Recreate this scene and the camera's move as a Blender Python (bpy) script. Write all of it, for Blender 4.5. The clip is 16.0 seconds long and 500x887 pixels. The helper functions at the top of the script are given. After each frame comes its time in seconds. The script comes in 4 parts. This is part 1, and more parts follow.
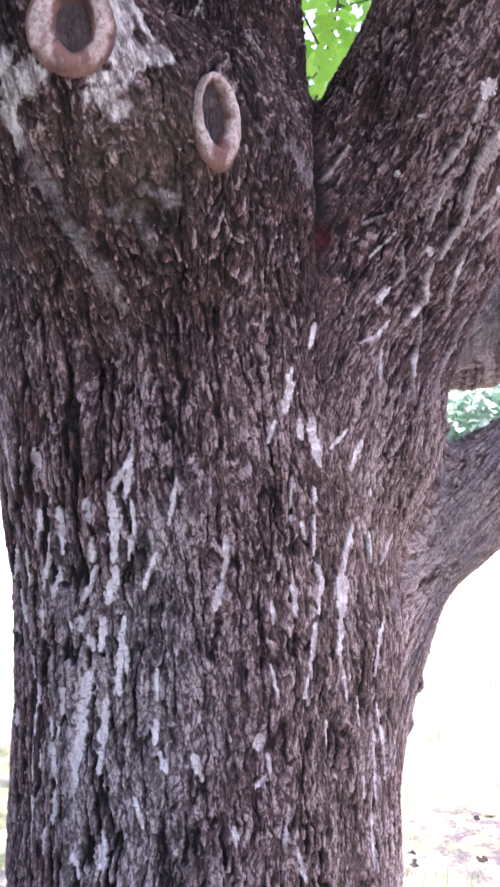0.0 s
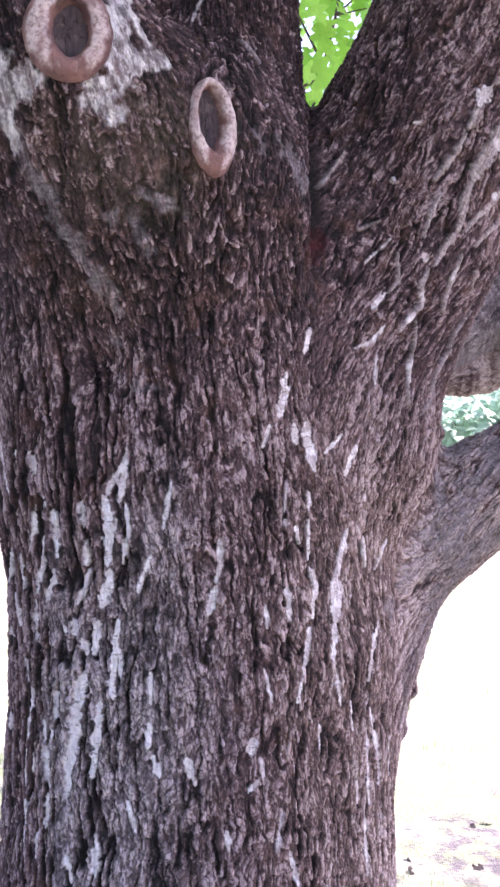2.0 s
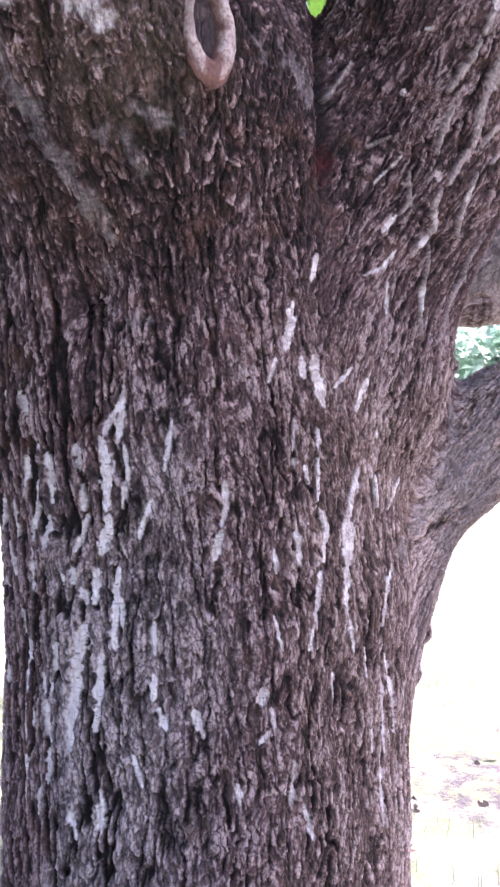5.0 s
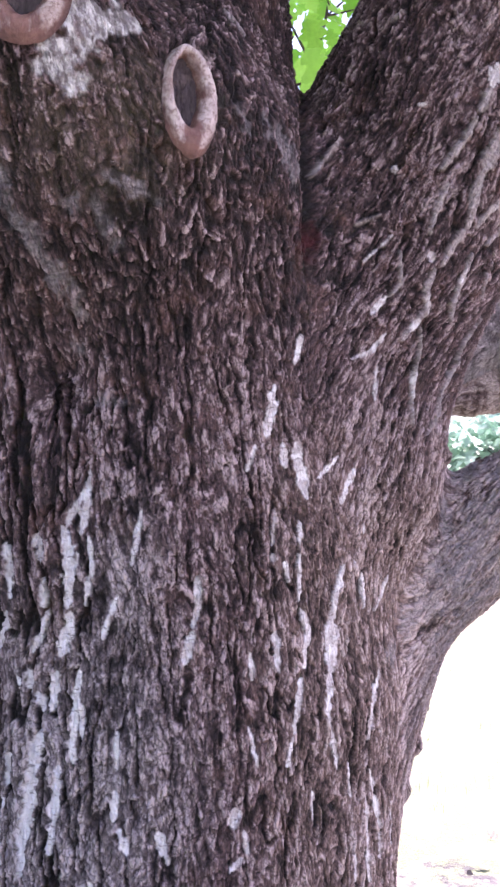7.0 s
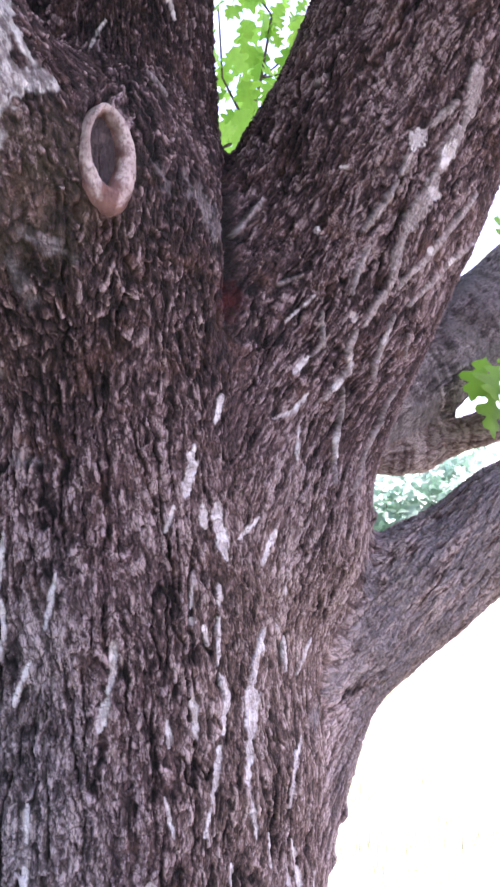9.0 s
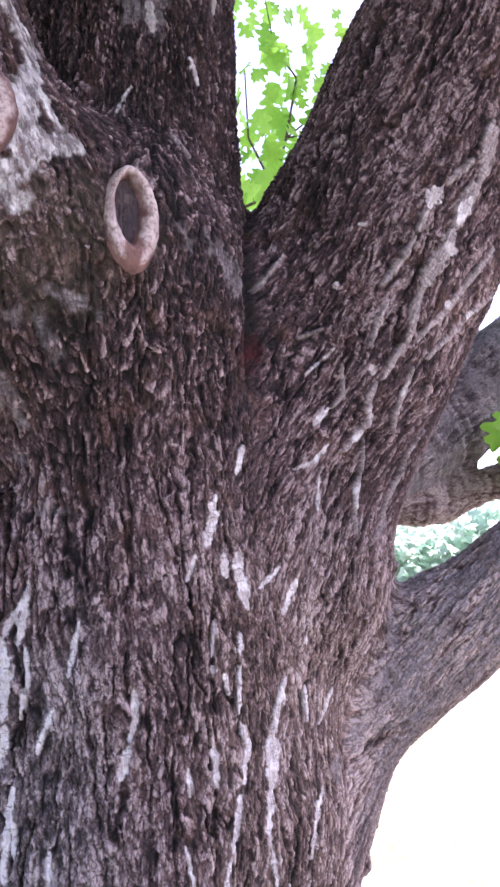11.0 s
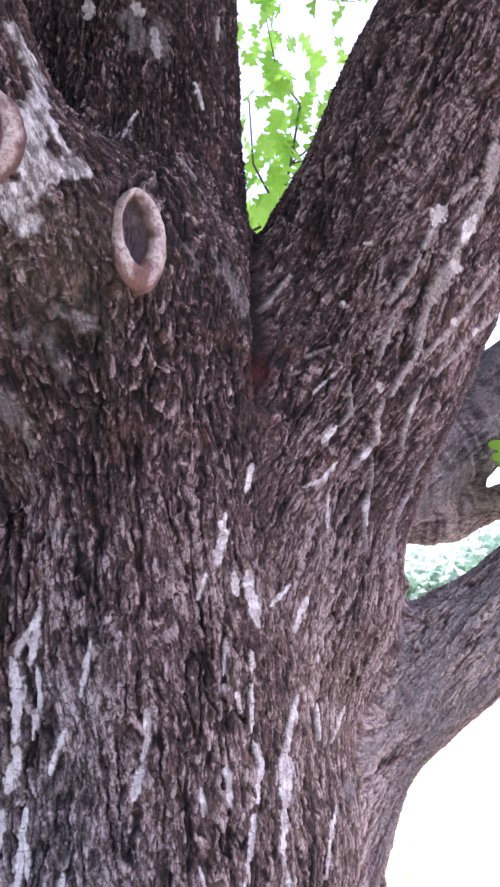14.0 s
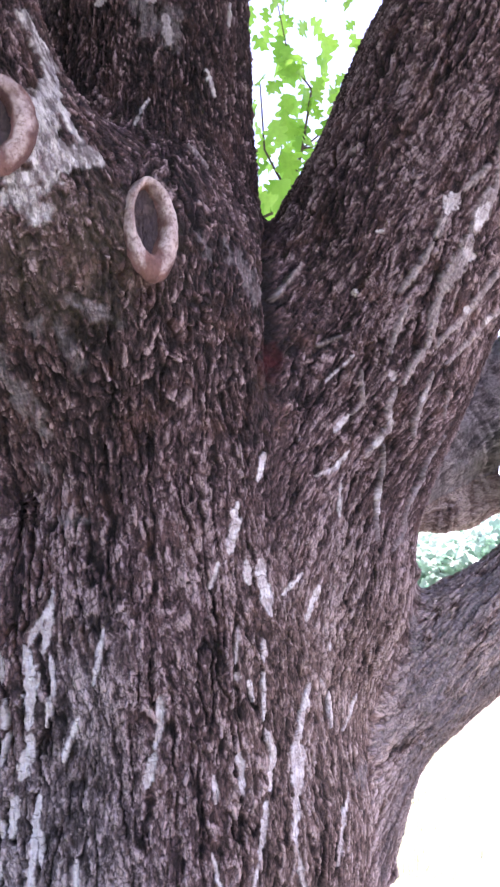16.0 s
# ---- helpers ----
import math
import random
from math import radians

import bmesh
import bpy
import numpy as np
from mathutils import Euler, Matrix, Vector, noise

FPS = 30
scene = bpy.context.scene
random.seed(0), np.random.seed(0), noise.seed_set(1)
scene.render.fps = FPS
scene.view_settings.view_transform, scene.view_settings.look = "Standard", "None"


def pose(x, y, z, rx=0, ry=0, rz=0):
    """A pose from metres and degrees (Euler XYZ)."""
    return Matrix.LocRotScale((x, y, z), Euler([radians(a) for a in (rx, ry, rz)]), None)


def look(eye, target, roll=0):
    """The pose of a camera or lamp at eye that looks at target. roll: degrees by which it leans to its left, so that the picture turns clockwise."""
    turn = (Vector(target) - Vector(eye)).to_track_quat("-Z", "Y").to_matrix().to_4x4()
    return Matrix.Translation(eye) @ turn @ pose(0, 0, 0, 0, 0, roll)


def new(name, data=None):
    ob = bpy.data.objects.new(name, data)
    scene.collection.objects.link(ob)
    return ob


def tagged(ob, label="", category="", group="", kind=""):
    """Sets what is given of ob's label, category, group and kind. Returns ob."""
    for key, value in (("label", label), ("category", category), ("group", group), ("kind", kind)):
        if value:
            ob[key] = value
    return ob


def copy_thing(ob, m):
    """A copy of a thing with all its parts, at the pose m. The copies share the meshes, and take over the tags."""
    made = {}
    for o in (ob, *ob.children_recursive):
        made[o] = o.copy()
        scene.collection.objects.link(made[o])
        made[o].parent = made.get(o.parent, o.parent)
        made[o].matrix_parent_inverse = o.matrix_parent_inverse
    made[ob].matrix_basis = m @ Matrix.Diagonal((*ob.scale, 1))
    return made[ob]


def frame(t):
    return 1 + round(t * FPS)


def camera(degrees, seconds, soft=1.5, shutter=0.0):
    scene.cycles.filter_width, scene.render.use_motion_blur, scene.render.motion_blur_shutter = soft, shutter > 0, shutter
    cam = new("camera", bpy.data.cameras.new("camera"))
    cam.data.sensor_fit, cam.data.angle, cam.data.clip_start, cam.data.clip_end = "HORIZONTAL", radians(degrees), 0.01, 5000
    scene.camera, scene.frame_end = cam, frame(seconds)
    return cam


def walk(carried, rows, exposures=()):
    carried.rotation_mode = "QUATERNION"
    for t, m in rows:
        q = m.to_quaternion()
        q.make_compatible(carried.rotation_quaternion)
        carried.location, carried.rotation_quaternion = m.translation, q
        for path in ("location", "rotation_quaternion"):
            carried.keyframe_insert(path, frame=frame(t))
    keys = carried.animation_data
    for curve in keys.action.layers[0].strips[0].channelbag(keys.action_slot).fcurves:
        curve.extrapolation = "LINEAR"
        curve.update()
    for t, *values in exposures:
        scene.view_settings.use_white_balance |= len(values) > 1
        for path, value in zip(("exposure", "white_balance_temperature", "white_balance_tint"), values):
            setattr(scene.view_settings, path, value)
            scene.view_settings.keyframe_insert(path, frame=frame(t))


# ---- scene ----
# the camera, hand-held in front of the tree
cam = camera(26.176, 16.0, soft=2.7, shutter=0.4)
PATH = [
    (0.0, (-0.0088, -1.8471, 1.5154), (0.0067, -0.3476, 1.5535), 0.47),
    (0.5, (-0.0068, -1.8343, 1.5087), (0.0058, -0.3344, 1.5039), 0.59),
    (1.0, (-0.0107, -1.8345, 1.5209), (0.0105, -0.3348, 1.5058), 0.59),
    (1.5, (-0.0053, -1.8491, 1.5184), (0.0133, -0.3496, 1.5523), 0.66),
    (2.0, (-0.0031, -1.8505, 1.5112), (0.0141, -0.3514, 1.5595), 0.74),
    (2.5, (-0.0095, -1.8498, 1.5117), (-0.0022, -0.3504, 1.5554), 0.43),
    (3.0, (-0.0054, -1.8536, 1.5116), (0.0011, -0.3544, 1.5607), 0.39),
    (3.5, (0.0006, -1.8500, 1.5000), (0.0008, -0.3509, 1.5524), 0.46),
    (4.0, (-0.0129, -1.8181, 1.5037), (-0.0005, -0.3184, 1.4772), 0.18),
    (4.2, (-0.0162, -1.8109, 1.5162), (0.0037, -0.3112, 1.4948), -0.47),
    (6.3, (-0.0117, -1.6586, 1.4813), (0.0149, -0.1599, 1.4258), 0.55),
    (6.5, (0.0042, -1.6529, 1.4958), (0.0147, -0.1529, 1.4959), 0.46),
    (7.0, (0.0050, -1.6546, 1.5110), (0.0395, -0.1575, 1.5992), 0.77),
    (7.5, (0.0129, -1.6496, 1.4835), (0.0338, -0.1527, 1.5778), 1.73),
    (8.0, (0.0455, -1.6351, 1.4717), (0.0246, -0.1379, 1.5599), 2.49),
    (8.5, (0.0428, -1.6177, 1.4938), (0.0941, -0.1230, 1.6097), 0.71),
    (9.0, (0.0376, -1.6378, 1.5216), (0.1461, -0.1507, 1.6847), 0.79),
    (11.5, (0.0508, -1.6689, 1.5088), (0.1075, -0.1930, 1.7704), 0.87),
    (12.0, (0.0459, -1.6767, 1.4999), (0.1047, -0.2057, 1.7872), 0.61),
    (12.5, (0.0458, -1.6753, 1.5072), (0.0947, -0.2012, 1.7805), 0.68),
    (13.0, (0.0494, -1.6702, 1.5089), (0.0967, -0.1960, 1.7818), 0.73),
    (13.5, (0.0508, -1.6666, 1.5021), (0.0947, -0.1934, 1.7808), 0.62),
    (14.0, (0.0485, -1.6664, 1.5022), (0.0998, -0.1926, 1.7767), 0.27),
    (14.5, (0.0497, -1.6715, 1.5051), (0.0988, -0.1972, 1.7771), 0.16),
    (15.0, (0.0498, -1.6763, 1.5050), (0.1013, -0.2015, 1.7738), 0.20),
    (15.5, (0.0465, -1.6767, 1.5032), (0.0907, -0.2019, 1.7735), 0.28),
    (16.0, (0.0465, -1.6674, 1.5073), (0.0833, -0.1894, 1.7608), 0.36),
]
walk(cam, [(t, look(eye, to, roll)) for t, eye, to, roll in PATH], [(0.0, 2.2, 6200, 42), (16.0, 2.2, 6200, 42)])

# ---- daylight: a high sun on the lawn behind, the tree stands in the shade of its own crown ----
SUN_UP, SUN_ROUND = radians(60), radians(76)
world = bpy.data.worlds.new("daylight")
scene.world = world
world.use_nodes = True
sky = world.node_tree.nodes.new("ShaderNodeTexSky")
sky.sky_type, sky.sun_disc = "NISHITA", False
sky.sun_elevation, sky.sun_rotation = SUN_UP, SUN_ROUND
sky.air_density, sky.dust_density, sky.ozone_density = 1.0, 3.0, 1.0
background = world.node_tree.nodes["Background"]
world.node_tree.links.new(sky.outputs[0], background.inputs[0])
background.inputs[1].default_value = 0.15
sun = new("sun", bpy.data.lights.new("sun", "SUN"))
sun.data.energy, sun.data.angle, sun.data.color = 4.5, radians(0.6), (1.0, 0.95, 0.87)
sun_way = Vector((math.sin(SUN_ROUND) * math.cos(SUN_UP), math.cos(SUN_ROUND) * math.cos(SUN_UP), math.sin(SUN_UP)))
sun.matrix_world = look(sun_way * 60, (0, 0, 0))

# ---- shape of the tree: tapered limbs that flow into one another ----
# each limb is a chain of (x, y, z, radius)
LIMB_CHAINS = [
    ("trunk", [(-0.06, -0.03, -0.15, 0.52), (-0.06, -0.03, 0.12, 0.42), (-0.060, -0.03, 0.45, 0.335), (-0.057, -0.03, 0.9, 0.314),
               (-0.051, -0.03, 1.25, 0.316), (-0.046, -0.03, 1.55, 0.310)]),
    ("limb", [(-0.085, -0.06, 1.5, 0.28), (-0.100, -0.09, 1.85, 0.235), (-0.090, -0.12, 2.2, 0.180), (-0.095, -0.10, 2.6, 0.165),
              (-0.13, 0.0, 3.3, 0.15)]),
    ("limb", [(0.02, -0.01, 1.45, 0.25), (0.094, -0.025, 1.6, 0.242), (0.147, -0.04, 1.75, 0.208), (0.306, -0.11, 2.065, 0.184), (0.518, -0.17, 2.51, 0.186),
              (0.86, -0.20, 3.2, 0.16)]),
    ("limb", [(0.13, 0.0, 1.10, 0.150), (0.264, 0.0, 1.370, 0.100), (0.42, -0.01, 1.495, 0.088), (0.54, -0.02, 1.578, 0.085),
              (1.25, 0.05, 2.02, 0.07)]),
    ("limb", [(-0.07, -0.06, 1.25, 0.20), (-0.165, -0.11, 1.72, 0.230), (-0.20, -0.28, 1.91, 0.165), (-0.245, -0.44, 2.06, 0.115), (-0.32, -0.48, 2.32, 0.105),
              (-0.52, -0.52, 2.95, 0.09)]),
    ("limb", [(0.28, 0.09, 1.74, 0.080), (0.396, 0.15, 1.812, 0.076), (0.477, 0.2, 1.860, 0.083), (0.579, 0.21, 1.952, 0.080), (1.15, 0.38, 2.5, 0.06)]),
    ("limb", [(0.33, 0.14, 1.715, 0.046), (0.42, 0.17, 1.716, 0.041), (0.466, 0.2, 1.720, 0.039), (0.577, 0.2, 1.756, 0.027), (1.1, 0.22, 1.86, 0.018)]),
]
BLEND = [0.10, 0.10, 0.030, 0.045, 0.09, 0.03, 0.025]
# swellings (x, y, z, radius) that belong to the fourth limb's base, and hollows
SWELLS = [(-0.055, -0.26, 1.955, 0.125), (-0.14, -0.33, 1.95, 0.14), (-0.02, -0.17, 1.78, 0.15)]
# small burls
KNOBS = [(0.128, -0.185, 2.072, 0.011), (0.334, -0.06, 1.590, 0.013), (0.293, -0.04, 1.160, 0.012), (0.276, -0.05, 1.095, 0.010)]
HOLLOWS = [(-0.200, -0.37, 1.65, 0.075, 0.10, 0.030), (-0.192, -0.33, 1.655, 0.028, 0.045, 0.030), (0.115, -0.40, 2.06, 0.10, 0.06, 0.030)]


def chain_distance(p, chain):
    best = None
    for (ax, ay, az, ra), (bx, by, bz, rb) in zip(chain, chain[1:]):
        a = np.array((ax, ay, az))
        ab = np.array((bx, by, bz)) - a
        q = p - a
        along = q @ ab
        h = np.clip(along / (ab @ ab), 0, 1)
        d = np.sqrt(np.maximum(np.einsum("ij,ij->i", q, q) - 2 * h * along + h * h * (ab @ ab), 0)) - (ra + (rb - ra) * h)
        best = d if best is None else smooth_min(best, d, 0.02)
    return best


def smooth_min(a, b, k):
    h = np.clip(0.5 + 0.5 * (b - a) / k, 0, 1)
    return b + (a - b) * h - k * h * (1 - h)


def limb_distances(p):
    return np.stack([chain_distance(p, chain) for _, chain in LIMB_CHAINS])


def tree_distance(p, split=None):
    ds = limb_distances(p) if split is None else split
    d = ds[0]
    for i in range(1, len(LIMB_CHAINS)):
        d = smooth_min(d, ds[i], BLEND[i])
    for x, y, z, r in SWELLS:
        d = smooth_min(d, np.sqrt(((p - np.array((x, y, z))) ** 2).sum(1)) - r, 0.16)
    for x, y, z, r in KNOBS:
        d = smooth_min(d, np.sqrt(((p - np.array((x, y, z))) ** 2).sum(1)) - r, 0.012)
    for x, y, z, rx, rz, deep in HOLLOWS:
        q = (p - np.array((x, y, z))) / np.array((rx, rx, rz))
        d = d + deep * np.exp(-(q ** 2).sum(1) * 1.6)
    return d


def tree_normal(p):
    corners = np.array(((1, -1, -1), (-1, -1, 1), (-1, 1, -1), (1, 1, 1.0)))
    g = sum(tree_distance(p + 0.002 * k)[:, None] * k for k in corners)
    return g / np.maximum(np.sqrt((g ** 2).sum(1, keepdims=True)), 1e-9)


def on_bark(x, z, start=-0.95, end=0.3):
    """The front of the tree at x, z."""
    x, z = np.atleast_1d(np.asarray(x, float)), np.atleast_1d(np.asarray(z, float))
    p = np.stack([x, np.full_like(x, start), z], 1)
    for _ in range(70):
        p[:, 1] = np.minimum(p[:, 1] + np.maximum(tree_distance(p), 0) * 0.7, end)
    return p

# ---- marks on the bark: pale strips where it has split, raised welts, smooth grey patches, white lichen (width, then x and z along it) ----
MARKS = []


def mark(kind, width, *along):
    MARKS.append((kind, width, along))


mark("pale", 0.0106, (-0.366, 1.597), (-0.354, 1.549), (-0.350, 1.515), (-0.341, 1.480))
mark("pale", 0.0068, (-0.328, 1.548), (-0.321, 1.527))
mark("pale", 0.0123, (-0.304, 1.548), (-0.295, 1.535), (-0.289, 1.516))
mark("pale", 0.0100, (-0.285, 1.490), (-0.270, 1.468))
mark("pale", 0.0091, (-0.291, 1.468), (-0.295, 1.432), (-0.303, 1.402))
mark("pale", 0.0112, (-0.261, 1.462), (-0.255, 1.430), (-0.256, 1.397))
mark("pale", 0.0125, (-0.260, 1.376), (-0.275, 1.330))
mark("pale", 0.0091, (-0.279, 1.424), (-0.283, 1.382), (-0.291, 1.339))
mark("pale", 0.0080, (-0.293, 1.330), (-0.290, 1.270))
mark("pale", 0.0080, (-0.320, 1.396), (-0.321, 1.334))
mark("pale", 0.0108, (-0.339, 1.330), (-0.328, 1.283))
mark("pale", 0.0097, (-0.342, 1.402), (-0.355, 1.345))
mark("pale", 0.0100, (-0.350, 1.273), (-0.346, 1.261))
mark("pale", 0.0125, (-0.219, 1.475), (-0.217, 1.439))
mark("pale", 0.0086, (-0.214, 1.419), (-0.213, 1.387))
mark("pale", 0.0089, (-0.209, 1.379), (-0.215, 1.354), (-0.226, 1.330))
mark("pale", 0.0076, (-0.156, 1.551), (-0.159, 1.531), (-0.178, 1.500), (-0.186, 1.480))
mark("pale", 0.0117, (-0.158, 1.523), (-0.167, 1.476))
mark("pale", 0.0157, (-0.188, 1.484), (-0.180, 1.460), (-0.180, 1.420), (-0.182, 1.388))
mark("pale", 0.0161, (-0.178, 1.379), (-0.184, 1.352), (-0.191, 1.329))
mark("pale", 0.0076, (-0.157, 1.472), (-0.153, 1.437), (-0.162, 1.389))
mark("pale", 0.0066, (-0.121, 1.402), (-0.133, 1.374), (-0.140, 1.349))
mark("pale", 0.0120, (-0.231, 1.305), (-0.227, 1.283))
mark("pale", 0.0102, (-0.247, 1.297), (-0.243, 1.287))
mark("pale", 0.0153, (-0.196, 1.306), (-0.202, 1.261))
mark("pale", 0.0100, (-0.218, 1.280), (-0.213, 1.257))
mark("pale", 0.0099, (-0.168, 1.310), (-0.173, 1.255), (-0.174, 1.199))
mark("pale", 0.0067, (-0.164, 1.268), (-0.163, 1.228))
mark("pale", 0.0169, (-0.216, 1.231), (-0.224, 1.189), (-0.228, 1.139), (-0.235, 1.097), (-0.236, 1.056))
mark("pale", 0.0130, (-0.191, 1.193), (-0.194, 1.152), (-0.202, 1.085))
mark("pale", 0.0103, (-0.255, 1.200), (-0.258, 1.162))
mark("pale", 0.0071, (-0.262, 1.144), (-0.266, 1.121))
mark("pale", 0.0094, (-0.277, 1.153), (-0.274, 1.125))
mark("pale", 0.0117, (-0.274, 1.116), (-0.266, 1.057))
mark("pale", 0.0097, (-0.270, 1.047), (-0.275, 0.996))
mark("pale", 0.0097, (-0.313, 1.239), (-0.307, 1.205))
mark("pale", 0.0108, (-0.298, 1.199), (-0.305, 1.154), (-0.309, 1.118))
mark("pale", 0.0085, (-0.313, 1.108), (-0.313, 1.044))
mark("pale", 0.0099, (-0.313, 1.023), (-0.312, 0.949))
mark("pale", 0.0117, (-0.353, 1.147), (-0.354, 1.110))
mark("pale", 0.0071, (-0.298, 1.097), (-0.300, 1.069))
mark("pale", 0.0098, (-0.285, 0.989), (-0.289, 0.950))
mark("pale", 0.0103, (-0.195, 1.000), (-0.194, 0.950))
mark("pale", 0.0107, (-0.237, 0.971), (-0.230, 0.934))
mark("pale", 0.0068, (-0.150, 1.058), (-0.138, 1.016))
mark("pale", 0.0106, (-0.121, 1.167), (-0.123, 1.133))
mark("pale", 0.0097, (-0.116, 1.124), (-0.106, 1.095))
mark("pale", 0.0058, (-0.120, 1.239), (-0.119, 1.195))
mark("pale", 0.0072, (-0.027, 1.429), (-0.024, 1.391), (-0.031, 1.367))
mark("pale", 0.0113, (-0.032, 1.359), (-0.040, 1.323))
mark("pale", 0.0064, (-0.094, 1.504), (-0.098, 1.477), (-0.105, 1.439))
mark("pale", 0.0064, (0.041, 1.587), (0.031, 1.555))
mark("pale", 0.0129, (0.065, 1.661), (0.061, 1.633), (0.055, 1.598))
mark("pale", 0.0082, (0.099, 1.726), (0.090, 1.691))
mark("pale", 0.0097, (0.076, 1.588), (0.080, 1.561))
mark("pale", 0.0171, (0.093, 1.588), (0.097, 1.558), (0.107, 1.524))
mark("pale", 0.0040, (0.066, 1.509), (0.064, 1.465))
mark("pale", 0.0073, (0.065, 1.453), (0.066, 1.445))
mark("pale", 0.0065, (0.080, 1.444), (0.086, 1.419))
mark("pale", 0.0074, (0.099, 1.493), (0.099, 1.467))
mark("pale", 0.0058, (0.099, 1.453), (0.100, 1.396))
mark("pale", 0.0099, (0.102, 1.384), (0.112, 1.359), (0.107, 1.313))
mark("pale", 0.0083, (0.102, 1.299), (0.096, 1.235))
mark("pale", 0.0059, (0.093, 1.228), (0.087, 1.194))
mark("pale", 0.0090, (0.068, 1.359), (0.074, 1.310))
mark("pale", 0.0066, (0.038, 1.334), (0.042, 1.302))
mark("pale", 0.0049, (0.038, 1.245), (0.050, 1.197))
mark("pale", 0.0133, (0.023, 1.148), (0.022, 1.127))
mark("pale", 0.0059, (0.034, 1.121), (0.039, 1.094))
mark("pale", 0.0059, (0.032, 1.090), (0.019, 1.073))
mark("pale", 0.0085, (-0.011, 1.021), (-0.008, 0.994))
mark("pale", 0.0059, (0.065, 1.044), (0.059, 0.987))
mark("pale", 0.0086, (0.077, 0.985), (0.091, 0.935))
mark("pale", 0.0108, (-0.068, 1.122), (-0.056, 1.084))
mark("pale", 0.0101, (0.160, 1.437), (0.151, 1.402), (0.145, 1.373))
mark("pale", 0.0193, (0.145, 1.378), (0.143, 1.308))
mark("pale", 0.0118, (0.141, 1.312), (0.138, 1.251))
mark("pale", 0.0068, (0.140, 1.249), (0.152, 1.183))
mark("pale", 0.0110, (0.172, 1.561), (0.154, 1.519))
mark("pale", 0.0059, (0.150, 1.577), (0.122, 1.549))
mark("pale", 0.0060, (0.188, 1.427), (0.193, 1.381))
mark("pale", 0.0079, (0.231, 1.418), (0.209, 1.374))
mark("pale", 0.0077, (0.175, 1.443), (0.179, 1.434))
mark("pale", 0.0051, (0.187, 1.491), (0.187, 1.478))
mark("pale", 0.0089, (0.213, 1.296), (0.202, 1.254), (0.197, 1.209))
mark("pale", 0.0082, (0.201, 1.168), (0.212, 1.113), (0.217, 1.046))
mark("pale", 0.0064, (0.194, 1.136), (0.202, 1.022))
mark("pale", 0.0066, (0.224, 1.011), (0.222, 0.937))
mark("pale", 0.0074, (0.194, 1.017), (0.198, 0.920))
mark("pale", 0.0062, (0.180, 1.064), (0.182, 1.029))
mark("pale", 0.0067, (0.237, 1.111), (0.242, 1.045))
mark("pale", 0.0061, (0.169, 1.184), (0.172, 1.141))
mark("pale", 0.0051, (0.119, 1.159), (0.122, 1.118))
mark("pale", 0.0218, (0.359, 2.087), (0.344, 2.062))
mark("welt", 0.0105, (0.403, 2.129), (0.369, 2.094))
mark("welt", 0.0135, (0.341, 2.056), (0.329, 2.027))
mark("welt", 0.0102, (0.326, 2.020), (0.314, 1.998), (0.297, 1.974), (0.281, 1.954))
mark("welt", 0.0198, (0.430, 2.181), (0.425, 2.145), (0.415, 2.107))
mark("welt", 0.0243, (0.411, 2.099), (0.392, 2.068), (0.381, 2.038))
mark("pale", 0.0195, (0.400, 2.079), (0.384, 2.044))
mark("welt", 0.0192, (0.379, 2.034), (0.369, 2.011))
mark("welt", 0.0246, (0.369, 2.011), (0.349, 1.981), (0.340, 1.961))
mark("pale", 0.0161, (0.367, 2.015), (0.386, 2.008))
mark("welt", 0.0111, (0.337, 1.957), (0.328, 1.927), (0.321, 1.886))
mark("welt", 0.0102, (0.317, 1.883), (0.304, 1.865), (0.287, 1.835))
mark("welt", 0.0078, (0.292, 1.937), (0.279, 1.909), (0.270, 1.873))
mark("pale", 0.0094, (0.271, 1.850), (0.276, 1.839))
mark("welt", 0.0117, (0.278, 1.829), (0.268, 1.803), (0.272, 1.782), (0.258, 1.761), (0.237, 1.736))
mark("pale", 0.0070, (0.271, 1.795), (0.270, 1.782))
mark("pale", 0.0086, (0.258, 1.763), (0.246, 1.748))
mark("welt", 0.0105, (0.443, 2.026), (0.423, 1.998), (0.394, 1.958), (0.372, 1.932), (0.353, 1.912), (0.334, 1.889))
mark("pale", 0.0074, (0.378, 1.947), (0.375, 1.938))
mark("welt", 0.0095, (0.331, 1.855), (0.321, 1.825), (0.309, 1.794), (0.307, 1.769))
mark("pale", 0.0057, (0.323, 1.835), (0.316, 1.817))
mark("welt", 0.0091, (0.455, 1.976), (0.418, 1.941), (0.378, 1.897), (0.350, 1.870))
mark("pale", 0.0075, (0.419, 1.943), (0.410, 1.934))
mark("welt", 0.0072, (0.518, 1.995), (0.491, 1.938))
mark("welt", 0.0057, (0.358, 1.837), (0.354, 1.804))
mark("welt", 0.0057, (0.363, 1.783), (0.342, 1.754), (0.326, 1.714), (0.306, 1.682), (0.302, 1.647), (0.281, 1.613))
mark("welt", 0.0063, (0.263, 1.754), (0.265, 1.728), (0.259, 1.690), (0.256, 1.659), (0.257, 1.624))
mark("pale", 0.0086, (0.259, 1.696), (0.257, 1.663))
mark("pale", 0.0077, (0.214, 1.789), (0.193, 1.766))
mark("welt", 0.0046, (0.231, 1.850), (0.233, 1.807), (0.217, 1.789))
mark("pale", 0.0061, (0.215, 1.742), (0.194, 1.718), (0.167, 1.704))
mark("pale", 0.0047, (0.203, 1.700), (0.202, 1.654))
